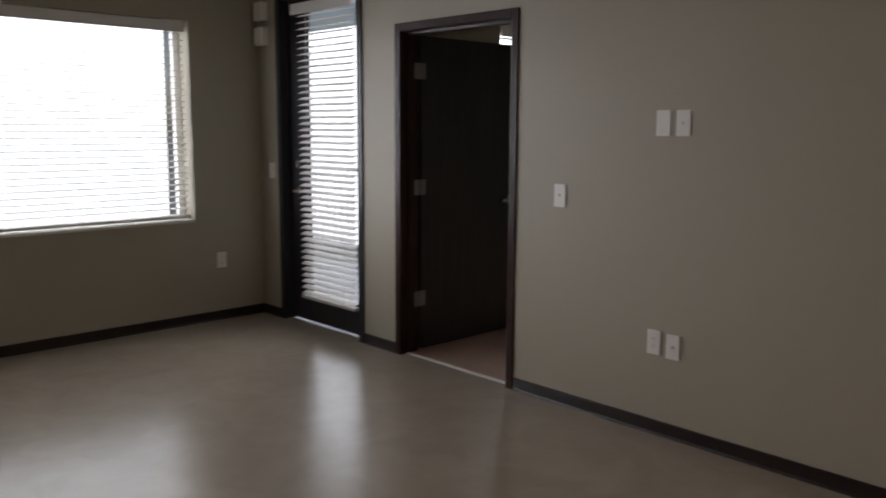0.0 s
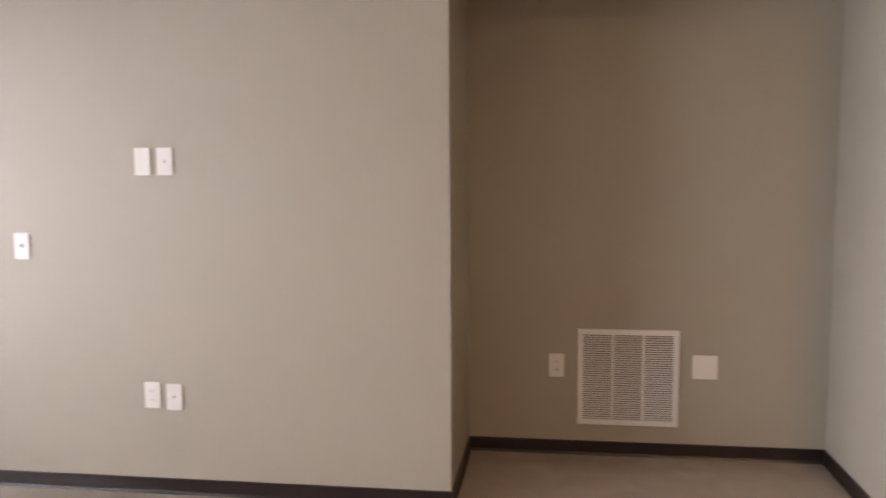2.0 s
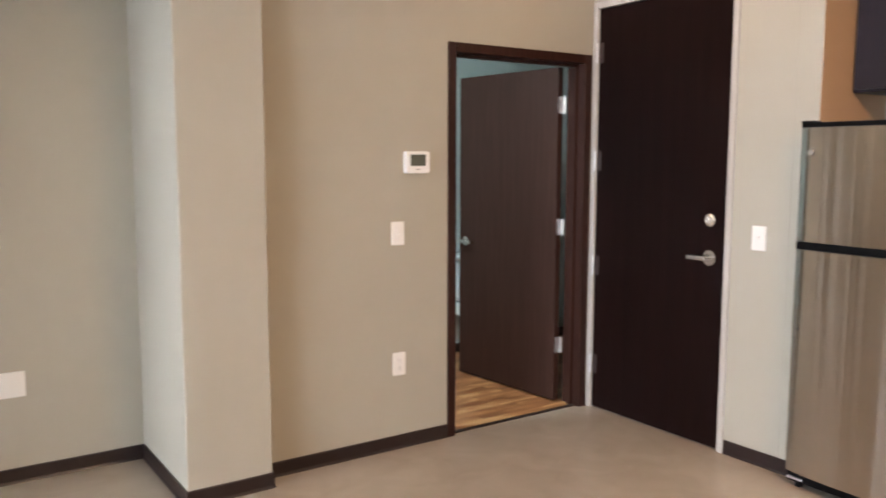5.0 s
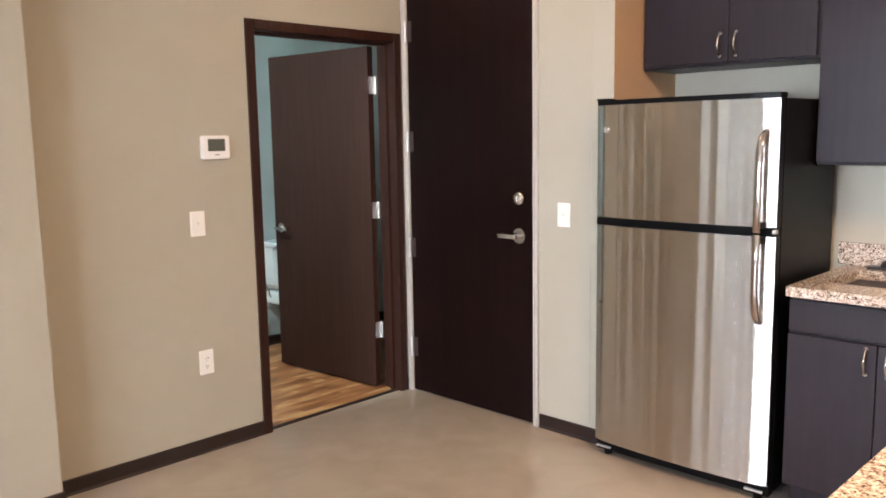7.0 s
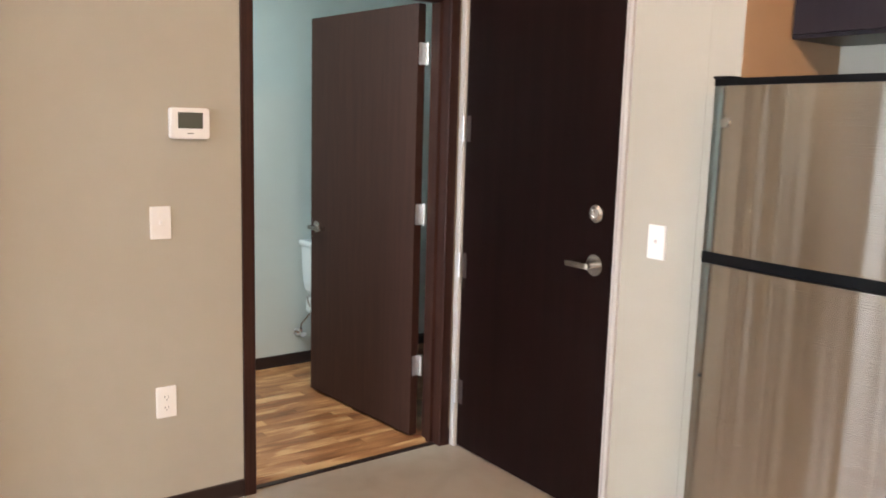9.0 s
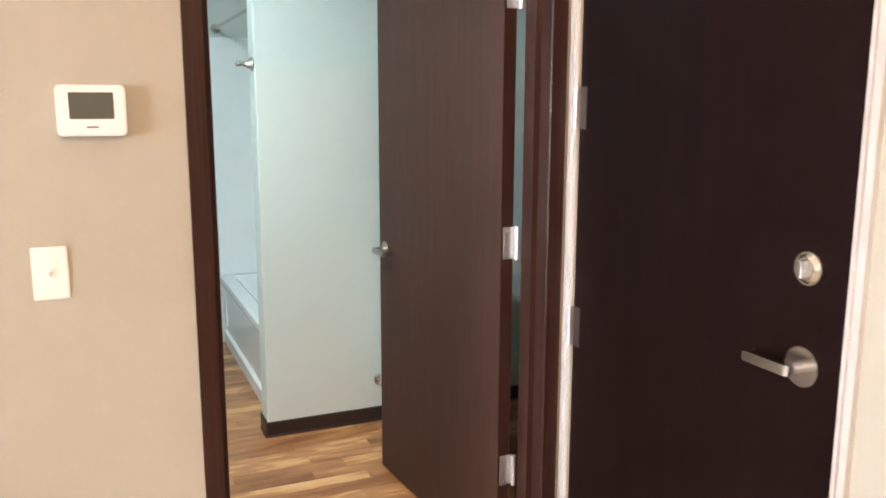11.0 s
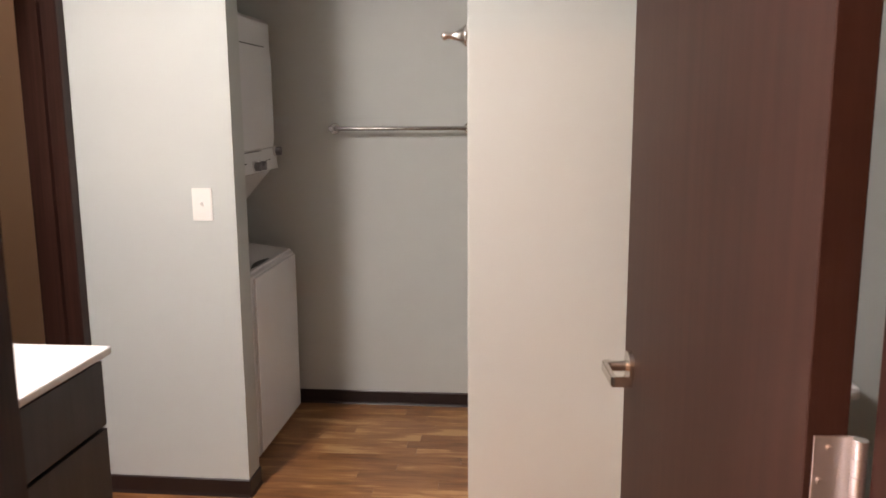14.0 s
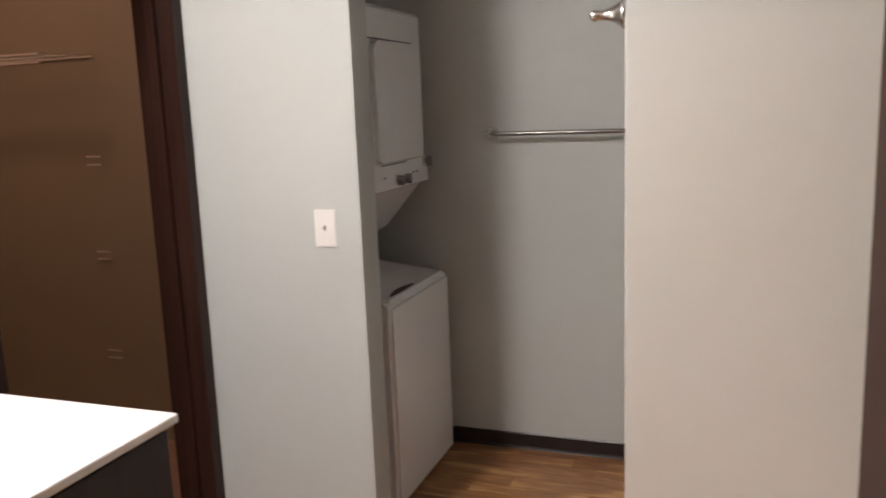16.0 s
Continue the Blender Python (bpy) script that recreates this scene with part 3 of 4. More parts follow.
# bedroom doorway
door_frame("door_frame_bedroom", 1.01, 2.09, 0.13, FRAME_WOOD, pose(-4.042, AY, 0), "dark walnut door frame of the bedroom")
bed_door = thing("door_bedroom", "open dark veneer bedroom door standing inside the bedroom", "door", pose(-4.491, AY + 0.15, 0, 0, 0, 89.8))
bm = B()
box(bm, 0.012, 0.90, 0, 0.044, 0.012, 2.03, 0.002)
part("leaf", bm, BED_DOOR, bed_door)
lever_set(bed_door, 0.84, 0.0, 0.955, -1, -1, NICKEL)
for z in (1.81, 1.08, 0.353):
    bm = B()
    cyl(bm, (-0.002, -0.006, z - 0.05), (-0.002, -0.006, z + 0.05), 0.0075, seg=12)
    box(bm, -0.05, 0.045, -0.0035, -0.0005, z - 0.049, z + 0.049, 0.001)
    part("hinge", bm, DULL_HINGE, bed_door, "dull steel hinge")
# white enamel puts the metal strip's bright reflection into its colour
bm = B()
box(bm, -4.493, -3.591, AY + 0.035, AY + 0.06, 0, 0.008, 0.002)
setting("threshold", bm, GRILLE_M, "metal carpet strip, its bright reflection painted white", "threshold")


def blinds(width, top, bottom, m, label, slat=0.05, pitch=0.043, tilt=12, extra=0.0):
    """Horizontal blinds; local x across, local -y into the room, hung from z = top."""
    t = thing("window_blinds", label, "blinds", m)
    bm = B()
    box(bm, -width / 2 - extra, width / 2, -slat / 2 - 0.014, -slat / 2 - 0.004, top - 0.075, top, 0.003)
    part("valance", bm, BLIND, t)
    bm = B()
    box(bm, -width / 2 - extra, width / 2, -slat / 2, slat / 2, top - 0.045, top - 0.002, 0.002)
    part("headrail", bm, BLIND, t)
    sb = B()
    c, s = math.cos(radians(tilt)), math.sin(radians(tilt))
    prism(sb, [(y * c - z * s, y * s + z * c) for y, z in ((-slat / 2, -0.001), (0, 0.001), (slat / 2, -0.001), (slat / 2, 0.0015), (0, 0.0035), (-slat / 2, 0.0015))], "x", -width / 2 + 0.004, width / 2 - 0.004)
    me = mesh("slat", sb, BLIND)
    z = top - 0.085
    while z > bottom + 0.035:
        ob = new("slat", me)
        ob.parent, ob.location = t, (0, 0, z)
        z -= pitch
    bm = B()
    box(bm, -width / 2, width / 2, -slat / 2, slat / 2, bottom, bottom + 0.022, 0.003)
    part("bottom_rail", bm, BLIND, t)
    bm = B()
    n = max(2, round(width / 0.6))
    for k in range(n):
        x = -width / 2 + 0.12 + (width - 0.24) * k / (n - 1)
        for y in (-slat / 2 - 0.001, slat / 2 + 0.001):
            part("ladder_cord", cyl(B(), (x, y, bottom + 0.02), (x, y, top - 0.04), 0.0012, seg=5), BLIND, t)
    return t


# glass balcony door
gx0, gx1 = -5.906, -4.886
gd = thing("door_frame_balcony", "black painted frame of the balcony door", "door frame", pose((gx0 + gx1) / 2, AY, 0))
tagged(gd, kind="structure")
w = gx1 - gx0
for sx in (-1, 1):
    bm = B()
    prism(bm, [(sx * u, v) for u, v in ((w / 2, -0.012), (w / 2, 0.142), (w / 2 - 0.05, 0.142), (w / 2 - 0.05, 0.118), (w / 2 - 0.05, -0.012))], "z", 0, 2.42)
    part("jamb", bm, BLACK_FRAME, gd)
bm = B()
box(bm, -w / 2 + 0.05, w / 2 - 0.05, -0.012, 0.142, 2.37, 2.42, 0.001)
part("head", bm, BLACK_FRAME, gd)
bd = thing("door_balcony", "closed black balcony door with a full glass lite and white blinds", "door", pose((gx0 + gx1) / 2, AY + 0.068, 0))
lx0, lx1, lz0, lz1 = -0.245, 0.375, 0.235, 2.30
hw = w / 2 - 0.053
bm = B()
for a in ((-hw, lx0, 0.012, 2.367), (lx1, hw, 0.012, 2.367), (lx0, lx1, 0.012, lz0), (lx0, lx1, lz1, 2.367)):
    box(bm, a[0], a[1], 0, 0.045, a[2], a[3])
part("leaf", bm, BLACK_FRAME, bd)
bm = B()
box(bm, lx0 - 0.01, lx1 + 0.01, 0.018, 0.026, lz0 - 0.01, lz1 + 0.01)
pane = part("pane", bm, GLASS, bd)
pane.visible_shadow = False
lever_set(bd, -0.345, 0, 0.99, 1, -1, NICKEL, 0.085)
bm = B()
cyl(bm, (-0.345, 0, 1.19), (-0.345, -0.016, 1.19), 0.03, seg=24)
part("deadbolt", bm, NICKEL, bd)
blinds(0.655, 2.325, 0.195, pose((gx0 + gx1) / 2 + 0.0575, AY + 0.036, 0), "white horizontal blinds on the balcony door", slat=0.05, pitch=0.0445, tilt=22, extra=0.05)


def window(name, y_or_x0, y_or_x1, z0, z1, m, label):
    """A white framed window with a mullion; local x across, local y outwards."""
    t = thing(name, label, "window", m)
    tagged(t, kind="structure")
    wd = y_or_x1 - y_or_x0
    bm = B()
    for a in ((-wd / 2, -wd / 2 + 0.05, z0, z1), (wd / 2 - 0.05, wd / 2, z0, z1), (-0.025, 0.025, z0 + 0.05, z1 - 0.05), (-wd / 2 + 0.05, wd / 2 - 0.05, z0, z0 + 0.05), (-wd / 2 + 0.05, wd / 2 - 0.05, z1 - 0.05, z1)):
        box(bm, a[0], a[1], 0, 0.05, a[2], a[3], 0.003)
    part("window_frame", bm, PLASTIC, t)
    for a, b in ((-wd / 2 + 0.04, -0.015), (0.015, wd / 2 - 0.04)):
        bm = B()
        box(bm, a, b, 0.022, 0.028, z0 + 0.04, z1 - 0.04)
        p = part("pane", bm, GLASS, t)
        p.visible_shadow = False
    bm = B()
    box(bm, -wd / 2 + 0.001, wd / 2 - 0.001, -0.15, 0, z0, z0 + 0.018, 0.003)
    part("window_sill", bm, PLASTIC, t)


ym = (WIN[0] + WIN[1]) / 2
window("window_1", WIN[0], WIN[1], WIN[2], WIN[3], pose(WX - 0.15, ym, 0, 0, 0, 90), "wide white framed window")
blinds(WIN[1] - WIN[0] - 0.03, WIN[3] - 0.004, WIN[2] + 0.03, pose(WX - 0.07, ym, 0, 0, 0, 90), "wide white horizontal blinds, slats open", tilt=8)
xm = (BWIN[0] + BWIN[1]) / 2
window("window_2", BWIN[0], BWIN[1], BWIN[2], BWIN[3], pose(BX0 - 0.10, xm, 0, 0, 0, 90), "white framed bedroom window")
blinds(BWIN[1] - BWIN[0] - 0.03, BWIN[3] - 0.004, BWIN[2] + 0.03, pose(BX0 - 0.04, xm, 0, 0, 0, 90), "white horizontal blinds in the bedroom, slats open", pitch=0.048, tilt=26)

# outdoors
bm = B()
box(bm, -9.0, BX0 - 0.15, AY + 0.14, 1.9, -0.2, -0.03)
setting("balcony_floor", bm, CONCRETE_OUT, "grey concrete balcony slab", "balcony")
rail = thing("balcony_railing", "dark metal balcony railing", "railing", pose(-6.4, 1.8, -0.03))
bm = B()
box(bm, -1.6, 1.62, -0.02, 0.02, 1.04, 1.08, 0.004)
part("top_rail", bm, HINGE_M, rail)
bm = B()
box(bm, -1.6, 1.62, -0.012, 0.012, 0.08, 0.11, 0.003)
part("bottom_rail", bm, HINGE_M, rail)
me = mesh("baluster", box(B(), -0.006, 0.006, -0.006, 0.006, 0.1, 1.04), HINGE_M)
for k in range(28):
    ob = new("baluster", me)
    ob.parent, ob.location = rail, (-1.55 + k * 0.115, 0, 0)
bm = B()
box(bm, -400, 400, -400, 400, -4.2, -4.0)
setting("ground", bm, ASPHALT, "distant ground outside", "ground")


# ---- small wall fittings ----
def wall_plate(kind, m, label, category, group=""):
    """A plate 0.074 x 0.118 m, its back on the wall at local y = 0, looking along local -y."""
    t = thing({"toggle": "light_switch", "outlet": "wall_outlet", "blank": "blank_plate", "coax": "cable_plate", "double": "double_plate"}[kind], label, category, m, group)
    w = 0.06 if kind == "double" else 0.037
    bm = B()
    prism(bm, rounded(-w, w, -0.059, 0.059, 0.004, 3), "y", -0.0045, 0)
    prism(bm, rounded(-w + 0.003, w - 0.003, -0.056, 0.056, 0.003, 3), "y", -0.0065, -0.0045)
    part("plate", bm, IVORY, t)
    if kind == "toggle":
        bm = B()
        box(bm, -0.0055, 0.0055, -0.0085, -0.0065, -0.012, 0.012, 0.0005)
        part("bezel", bm, IVORY, t)
        bm = B()
        prism(bm, [(-0.0085, -0.006), (-0.0085, 0.006), (-0.019, 0.012), (-0.020, 0.007)], "x", -0.0035, 0.0035)
        part("toggle", bm, IVORY, t)
    if kind == "outlet":
        for dz in (-0.0195, 0.0195):
            bm = B()
            prism(bm, rounded(-0.0165, 0.0165, dz - 0.0135, dz + 0.0135, 0.007, 3), "y", -0.0085, -0.0065)
            face = part("receptacle", bm, IVORY, t)
            bm = B()
            for dx in (-0.0062, 0.0062):
                box(bm, dx - 0.0011, dx + 0.0011, -0.0088, -0.0084, dz - 0.003, dz + 0.005)
            cyl(bm, (0, -0.0084, dz - 0.0085), (0, -0.0088, dz - 0.0085), 0.0022, seg=8)
            part("slots", bm, DARK, face)
    if kind == "coax":
        bm = B()
        cyl(bm, (0, -0.0065, 0), (0, -0.009, 0), 0.008, seg=6)
        cyl(bm, (0, -0.009, 0), (0, -0.018, 0), 0.0048, seg=12)
        part("connector", bm, HINGE_M, t, "threaded metal connector")
    for dz in ((-0.030, 0.030) if kind in ("toggle",) else (0.0,) if kind == "outlet" else (-0.042, 0.042)):
        part("screw", cyl(B(), (0, -0.0065, dz), (0, -0.0076, dz), 0.003, seg=10), PLASTIC, t)
    return t


wall_plate("toggle", pose(-6.01, AY, 1.13), "ivory toggle light switch beside the balcony door", "light switch")
wall_plate("toggle", pose(-3.235, AY, 1.116), "ivory toggle light switch beside the bedroom door", "light switch")
for z, low in ((1.487, "blank"), (0.453, "outlet")):
    wall_plate(low, pose(-2.645, AY, z), "ivory wall plate in a pair on the long wall", "wall plate", "plates on the long wall")
    wall_plate("coax", pose(-2.543, AY, z - (0.006 if z < 1 else 0)), "ivory cable plate with a small connector", "wall plate", "plates on the long wall")
wall_plate("outlet", pose(WX, -0.30, 0.46, 0, 0, 90), "ivory outlet under the window", "outlet")
wall_plate("outlet", pose(-0.862, NY, 0.457), "ivory outlet beside the return grille", "outlet")
wall_plate("double", pose(-0.140, NY, 0.465), "blank ivory double plate beside the return grille", "wall plate")
wall_plate("toggle", pose(1.560, CY, 1.120), "ivory toggle light switch under the thermostat", "light switch")
wall_plate("outlet", pose(1.565, CY, 0.448), "ivory outlet beside the bathroom door", "outlet")
wall_plate("toggle", pose(DX, -0.959, 1.117, 0, 0, -90), "ivory toggle light switch beside the entry door", "light switch")
wall_plate("toggle", pose(1.318, 2.322, 1.127), "ivory toggle light switch in the bathroom", "light switch")

th = thing("thermostat", "white programmable thermostat with a grey display", "thermostat", pose(1.668, CY, 1.476))
bm = B()
prism(bm, rounded(-0.071, 0.071, -0.055, 0.055, 0.012), "y", -0.022, 0)
prism(bm, rounded(-0.068, 0.068, -0.052, 0.052, 0.011), "y", -0.027, -0.022)
part("housing", bm, PLASTIC, th)
bm = B()
prism(bm, rounded(-0.045, 0.045, -0.018, 0.039, 0.002), "y", -0.0278, -0.027)
part("display", bm, SCREEN, th, "grey liquid crystal display")
for z in (0.031, 0.018):
    bm = B()
    prism(bm, rounded(0.052, 0.061, z - 0.004, z + 0.004, 0.003), "y", -0.0288, -0.027)
    part("button", bm, PLASTIC, th)
bm = B()
box(bm, -0.012, 0.012, -0.0275, -0.027, -0.037, -0.034)
part("mark", bm, SCREEN, th)

gr = thing("return_air_grille", "white stamped steel return air grille", "air grille", pose(-0.511, NY, 0.403))
gw, gh = 0.247, 0.243
bm = B()
for a in ((-gw, -gw + 0.028, -gh, gh), (gw - 0.028, gw, -gh, gh), (-gw + 0.028, gw - 0.028, -gh, -gh + 0.028), (-gw + 0.028, gw - 0.028, gh - 0.028, gh)):
    box(bm, a[0], a[1], -0.012, 0, a[2], a[3], 0.002)
part("frame", bm, GRILLE_M, gr)
# brown sheet that stands in for the shade in the open duct
bm = B()
box(bm, -gw + 0.02, gw - 0.02, -0.0015, -0.0005, -gh + 0.02, gh - 0.02)
part("duct_shade", bm, DARK_HINGE, gr)
sb = B()
prism(sb, [(-0.0105, -0.0030), (-0.0093, -0.0030), (-0.005, 0.0026), (-0.0062, 0.0026)], "x", -gw + 0.028, gw - 0.028)
me = mesh("louver", sb, GRILLE_M)
N = 37
for k in range(N):
    ob = new("louver", me)
    ob.parent, ob.location = gr, (0, 0, -gh + 0.036 + k * (2 * gh - 0.072) / (N - 1))
for x in (-0.074, 0.074):
    bm = B()
    box(bm, x - 0.006, x + 0.006, -0.0128, -0.009, -gh + 0.028, gh - 0.028)
    part("mullion", bm, GRILLE_M, gr)

al = thing("fire_alarm", "white alarm sounder above a white strobe by the window corner", "alarm", pose(-6.08, AY, 2.205))
bm = B()
box(bm, -0.06, 0.06, -0.055, 0, 0.035, 0.17, 0.01)
part("sounder", bm, PLASTIC, al)
bm = B()
box(bm, -0.06, 0.06, -0.055, 0, -0.145, -0.012, 0.01)
part("strobe", bm, PLASTIC, al)


# ---- kitchen ----
FX, F0, F1, FT = 2.765, -1.2155, -2.045, 1.655
fr = thing("refrigerator", "stainless steel top-freezer refrigerator with black sides", "refrigerator", pose(FX, (F0 + F1) / 2, 0, 0, 0, -90))
hw = (F0 - F1) / 2 - 0.003


def fridge_door(z0, z1, name, label):
    bm = B()
    n = 28
    pts = []
    for k in range(n + 1):
        u = -1 + 2 * k / n
        pts.append((u * hw, 0.0235 * u * u + 0.010 * u ** 14))
    pts += [(hw, 0.075), (-hw, 0.075)]
    prism(bm, pts, "z", z0, z1)
    for f in bm.faces:
        c = f.calc_center_median()
        f.smooth = c.y < 0.034
        f.material_index = 0 if c.y < 0.034 and abs(f.normal.z) < 0.5 else 1
        if abs(f.normal.z) > 0.5:
            f.smooth = False
            for e in f.edges:
                e.smooth = False
    return part(name, bm, [STEEL, BLACK_GLOSS], fr, label)


fd = fridge_door(0.075, 1.097, "door", "stainless steel lower door")
fz = fridge_door(1.134, FT - 0.022, "freezer_door", "stainless steel freezer door")
bm = B()
box(bm, -hw + 0.018, hw, 0.078, 0.64, 0.03, FT - 0.02, 0.006)
part("body", bm, BLACK_GLOSS, fr, "textured black cabinet")
bm = B()
prism(bm, [(-hw, 0.03), (-hw + 0.1, 0.012), (0, 0.004), (hw - 0.1, 0.012), (hw, 0.03), (hw, 0.09), (-hw, 0.09)], "z", FT - 0.021, FT)
part("top_trim", bm, BLACK_GLOSS, fr)
bm = B()
box(bm, -hw + 0.004, hw - 0.004, 0.024, 0.10, 1.0975, 1.1335)
part("gasket", bm, BLACK_GLOSS, fr)
bm = B()
box(bm, -hw, hw, 0.05, 0.10, 0.022, 0.068, 0.003)
part("kick_grille", bm, BLACK_GLOSS, fr)
for x in (-hw + 0.05, hw - 0.05):
    bm = B()
    cyl(bm, (x, 0.07, 0), (x, 0.07, 0.022), 0.018, seg=16)
    part("foot", bm, BLACK_GLOSS, fr)
    part("foot_plate", box(B(), x - 0.045, x + 0.03, 0.035, 0.049, 0.036, 0.046, 0.002), HINGE_M, fr, "bright metal foot plate")
    bm = B()
    cyl(bm, (x, 0.55, 0), (x, 0.55, 0.03), 0.018, seg=16)
    part("foot", bm, HINGE_M, fr)
bm = B()
box(bm, -hw + 0.0, -hw + 0.06, 0.02, 0.08, FT, FT + 0.008, 0.003)
part("hinge_cover", bm, BLACK_GLOSS, fr)
for own, za, zb, zm in ((fz, 1.1185, 1.515, 1), (fd, 0.745, 1.1125, -1)):
    # a flat bar: bowed into the door at its far end, on a short post at the gap
    bm = B()
    x = hw - 0.043
    out = [(0.012, 0.0), (-0.012, 0.014), (-0.030, 0.036), (-0.042, 0.066), (-0.049, 0.11), (-0.052, 0.17), (-0.052, 0.26), (-0.052, zb - za - 0.002), (-0.050, zb - za)]
    rings = []
    for k, (y, d) in enumerate(out):
        z = zb - d if zm > 0 else za + d
        wdt = 0.0135 if k > 1 else 0.010 + 0.0018 * k
        ring = [(x + a * wdt, y + b * 0.0075, z) for a, b in ((-0.7, -1), (0.7, -1), (1, -0.4), (1, 0.6), (0.7, 1), (-0.7, 1), (-1, 0.6), (-1, -0.4))]
        rings.append([bm.verts.new(p) for p in ring])
    for p, q in zip(rings, rings[1:]):
        for k in range(8):
            bm.faces.new((p[k], p[(k + 1) % 8], q[(k + 1) % 8], q[k])).smooth = True
    bm.faces.new(rings[0][::-1])
    bm.faces.new(rings[-1])
    bmesh.ops.recalc_face_normals(bm, faces=bm.faces)
    part("handle", bm, HANDLE_STEEL, own, "curved flat metal bar handle")
    zp = za + 0.028 if zm > 0 else zb - 0.028
    part("handle_post", box(B(), x - 0.010, x + 0.010, -0.046, 0.016, zp - 0.014, zp + 0.014, 0.003), BLACK_GLOSS, own, "black handle post")
part("middle_hinge", box(B(), -hw - 0.004, -hw + 0.05, 0.030, 0.055, 1.106, 1.118, 0.002), CHROME, fr, "bright steel hinge plate")
part("catch", box(B(), hw - 0.012, hw + 0.003, 0.022, 0.045, 1.110, 1.126, 0.002), HINGE_M, fr, "small bright metal cap")
bm = B()
cyl(bm, (-hw + 0.055, 0.024, 1.525), (-hw + 0.055, 0.012, 1.525), 0.014, seg=20)
part("badge", bm, CHROME, fz, "small round metal badge")
bm = B()
cyl(bm, (-hw + 0.03, 0.028, 0.74), (-hw + 0.03, 0.019, 0.74), 0.005, seg=12)
part("plug", bm, DARK, fd)


def pull(parent, x, y, z, mat=NICKEL, horizontal=False, span=0.096):
    bm = B()
    pts = []
    for k in range(9):
        a = k / 8
        d = (a - 0.5) * span
        o = -0.030 * math.sin(math.pi * a) ** 0.6
        pts.append((x + d, y + o, z) if horizontal else (x, y + o, z + d))
    tube(bm, pts, [0.0055, 0.0045, 0.0042, 0.0048, 0.0055, 0.0048, 0.0042, 0.0045, 0.0055], 10)
    for e in (-0.5, 0.5):
        p = (x + e * span, y, z) if horizontal else (x, y, z + e * span)
        cyl(bm, p, (p[0], p[1] - 0.004, p[2]), 0.008, seg=12)
    part("handle", bm, mat, parent, "arched satin nickel pull")


def cabinet(name, label, m, w, h, d, doors, mat, drawer=0.0, pulls_low=False, kick=0.0, pull_z=None):
    """A cabinet whose front is at local y = 0; local x across from 0 to w. doors: list of (from, to, side of the pull)."""
    t = thing(name, label, "cabinet", m)
    bm = B()
    box(bm, 0, w, 0.02, d, kick, h, 0.0015)
    if kick:
        box(bm, 0, w, 0.09, d, 0, kick)
    part("body", bm, mat, t)
    top = h
    if drawer:
        bm = B()
        box(bm, 0.004, w - 0.004, 0, 0.019, h - drawer, h - 0.012, 0.002)
        part("drawer_front", bm, mat, t)
        top = h - drawer - 0.006
    for a, b, side in doors:
        bm = B()
        box(bm, a + 0.002, b - 0.002, 0, 0.019, kick + 0.012, top - 0.008, 0.002)
        dr = part("door", bm, mat, t)
        z = pull_z if pull_z is not None else (kick + 0.13 if pulls_low else top - 0.12)
        pull(dr, b - 0.037 if side > 0 else a + 0.037, 0, z)
    return t


UX = 3.14        # fronts of the wall cabinets
cabinet("wall_cabinet", "espresso wood cabinet over the refrigerator, closed", pose(UX, RY, 1.80, 0, 0, -90), 0.815, 0.72, KX - UX,
        [(0.01, 0.425, 1), (0.425, 0.803, -1)], CABINET, pull_z=0.088, kick=0.0)
cabinet("wall_cabinet", "espresso wood cabinet over the counter, closed", pose(UX, -2.052, 1.365, 0, 0, -90), 0.68, 1.155, KX - UX,
        [(0.0, 0.34, 1), (0.34, 0.68, -1)], CABINET, pull_z=0.085)
cabinet("base_cabinet", "espresso wood sink base cabinet, closed", pose(2.80, -2.10, 0, 0, 0, -90), 0.66, 0.875, KX - 2.80,
        [(0.0, 0.325, 1), (0.325, 0.655, -1)], CABINET, drawer=0.135, kick=0.10, pull_z=0.663)
cabinet("base_cabinet", "espresso wood base cabinet, closed", pose(2.80, -2.765, 0, 0, 0, -90), 0.77, 0.875, KX - 2.80,
        [(0.0, 0.385, 1), (0.385, 0.77, -1)], CABINET, drawer=0.135, kick=0.10, pull_z=0.663)

ct = thing("worktop", "speckled brown granite worktop with a low backsplash", "countertop", pose(0, 0, 0))
bm = B()
SX0, SX1, SYA, SYB = 2.95, 3.33, -2.70, -2.175
for a in ((2.765, SX0, -3.54, -2.10), (SX1, KX - 0.001, -3.54, -2.10), (SX0, SX1, -3.54, SYA), (SX0, SX1, SYB, -2.10)):
    box(bm, a[0], a[1], a[2], a[3], 0.877, 0.915)
part("slab", bm, GRANITE, ct)
bm = B()
box(bm, KX - 0.022, KX - 0.001, -3.54, -2.06, 0.9155, 1.015, 0.002)
part("backsplash", bm, GRANITE, ct)
sk = thing("kitchen_sink", "stainless steel sink set under the worktop", "sink", pose((SX0 + SX1) / 2, (SYA + SYB) / 2, 0.876))
a, b = (SX1 - SX0) / 2, (SYB - SYA) / 2
bm = B()
for q in ((-a - 0.02, -a + 0.012, -b - 0.02, b + 0.02), (a - 0.012, a + 0.02, -b - 0.02, b + 0.02), (-a + 0.012, a - 0.012, -b - 0.02, -b + 0.012), (-a + 0.012, a - 0.012, b - 0.012, b + 0.02)):
    box(bm, q[0], q[1], q[2], q[3], -0.004, 0.0)
part("rim", bm, SINK_STEEL, sk)
bm = B()
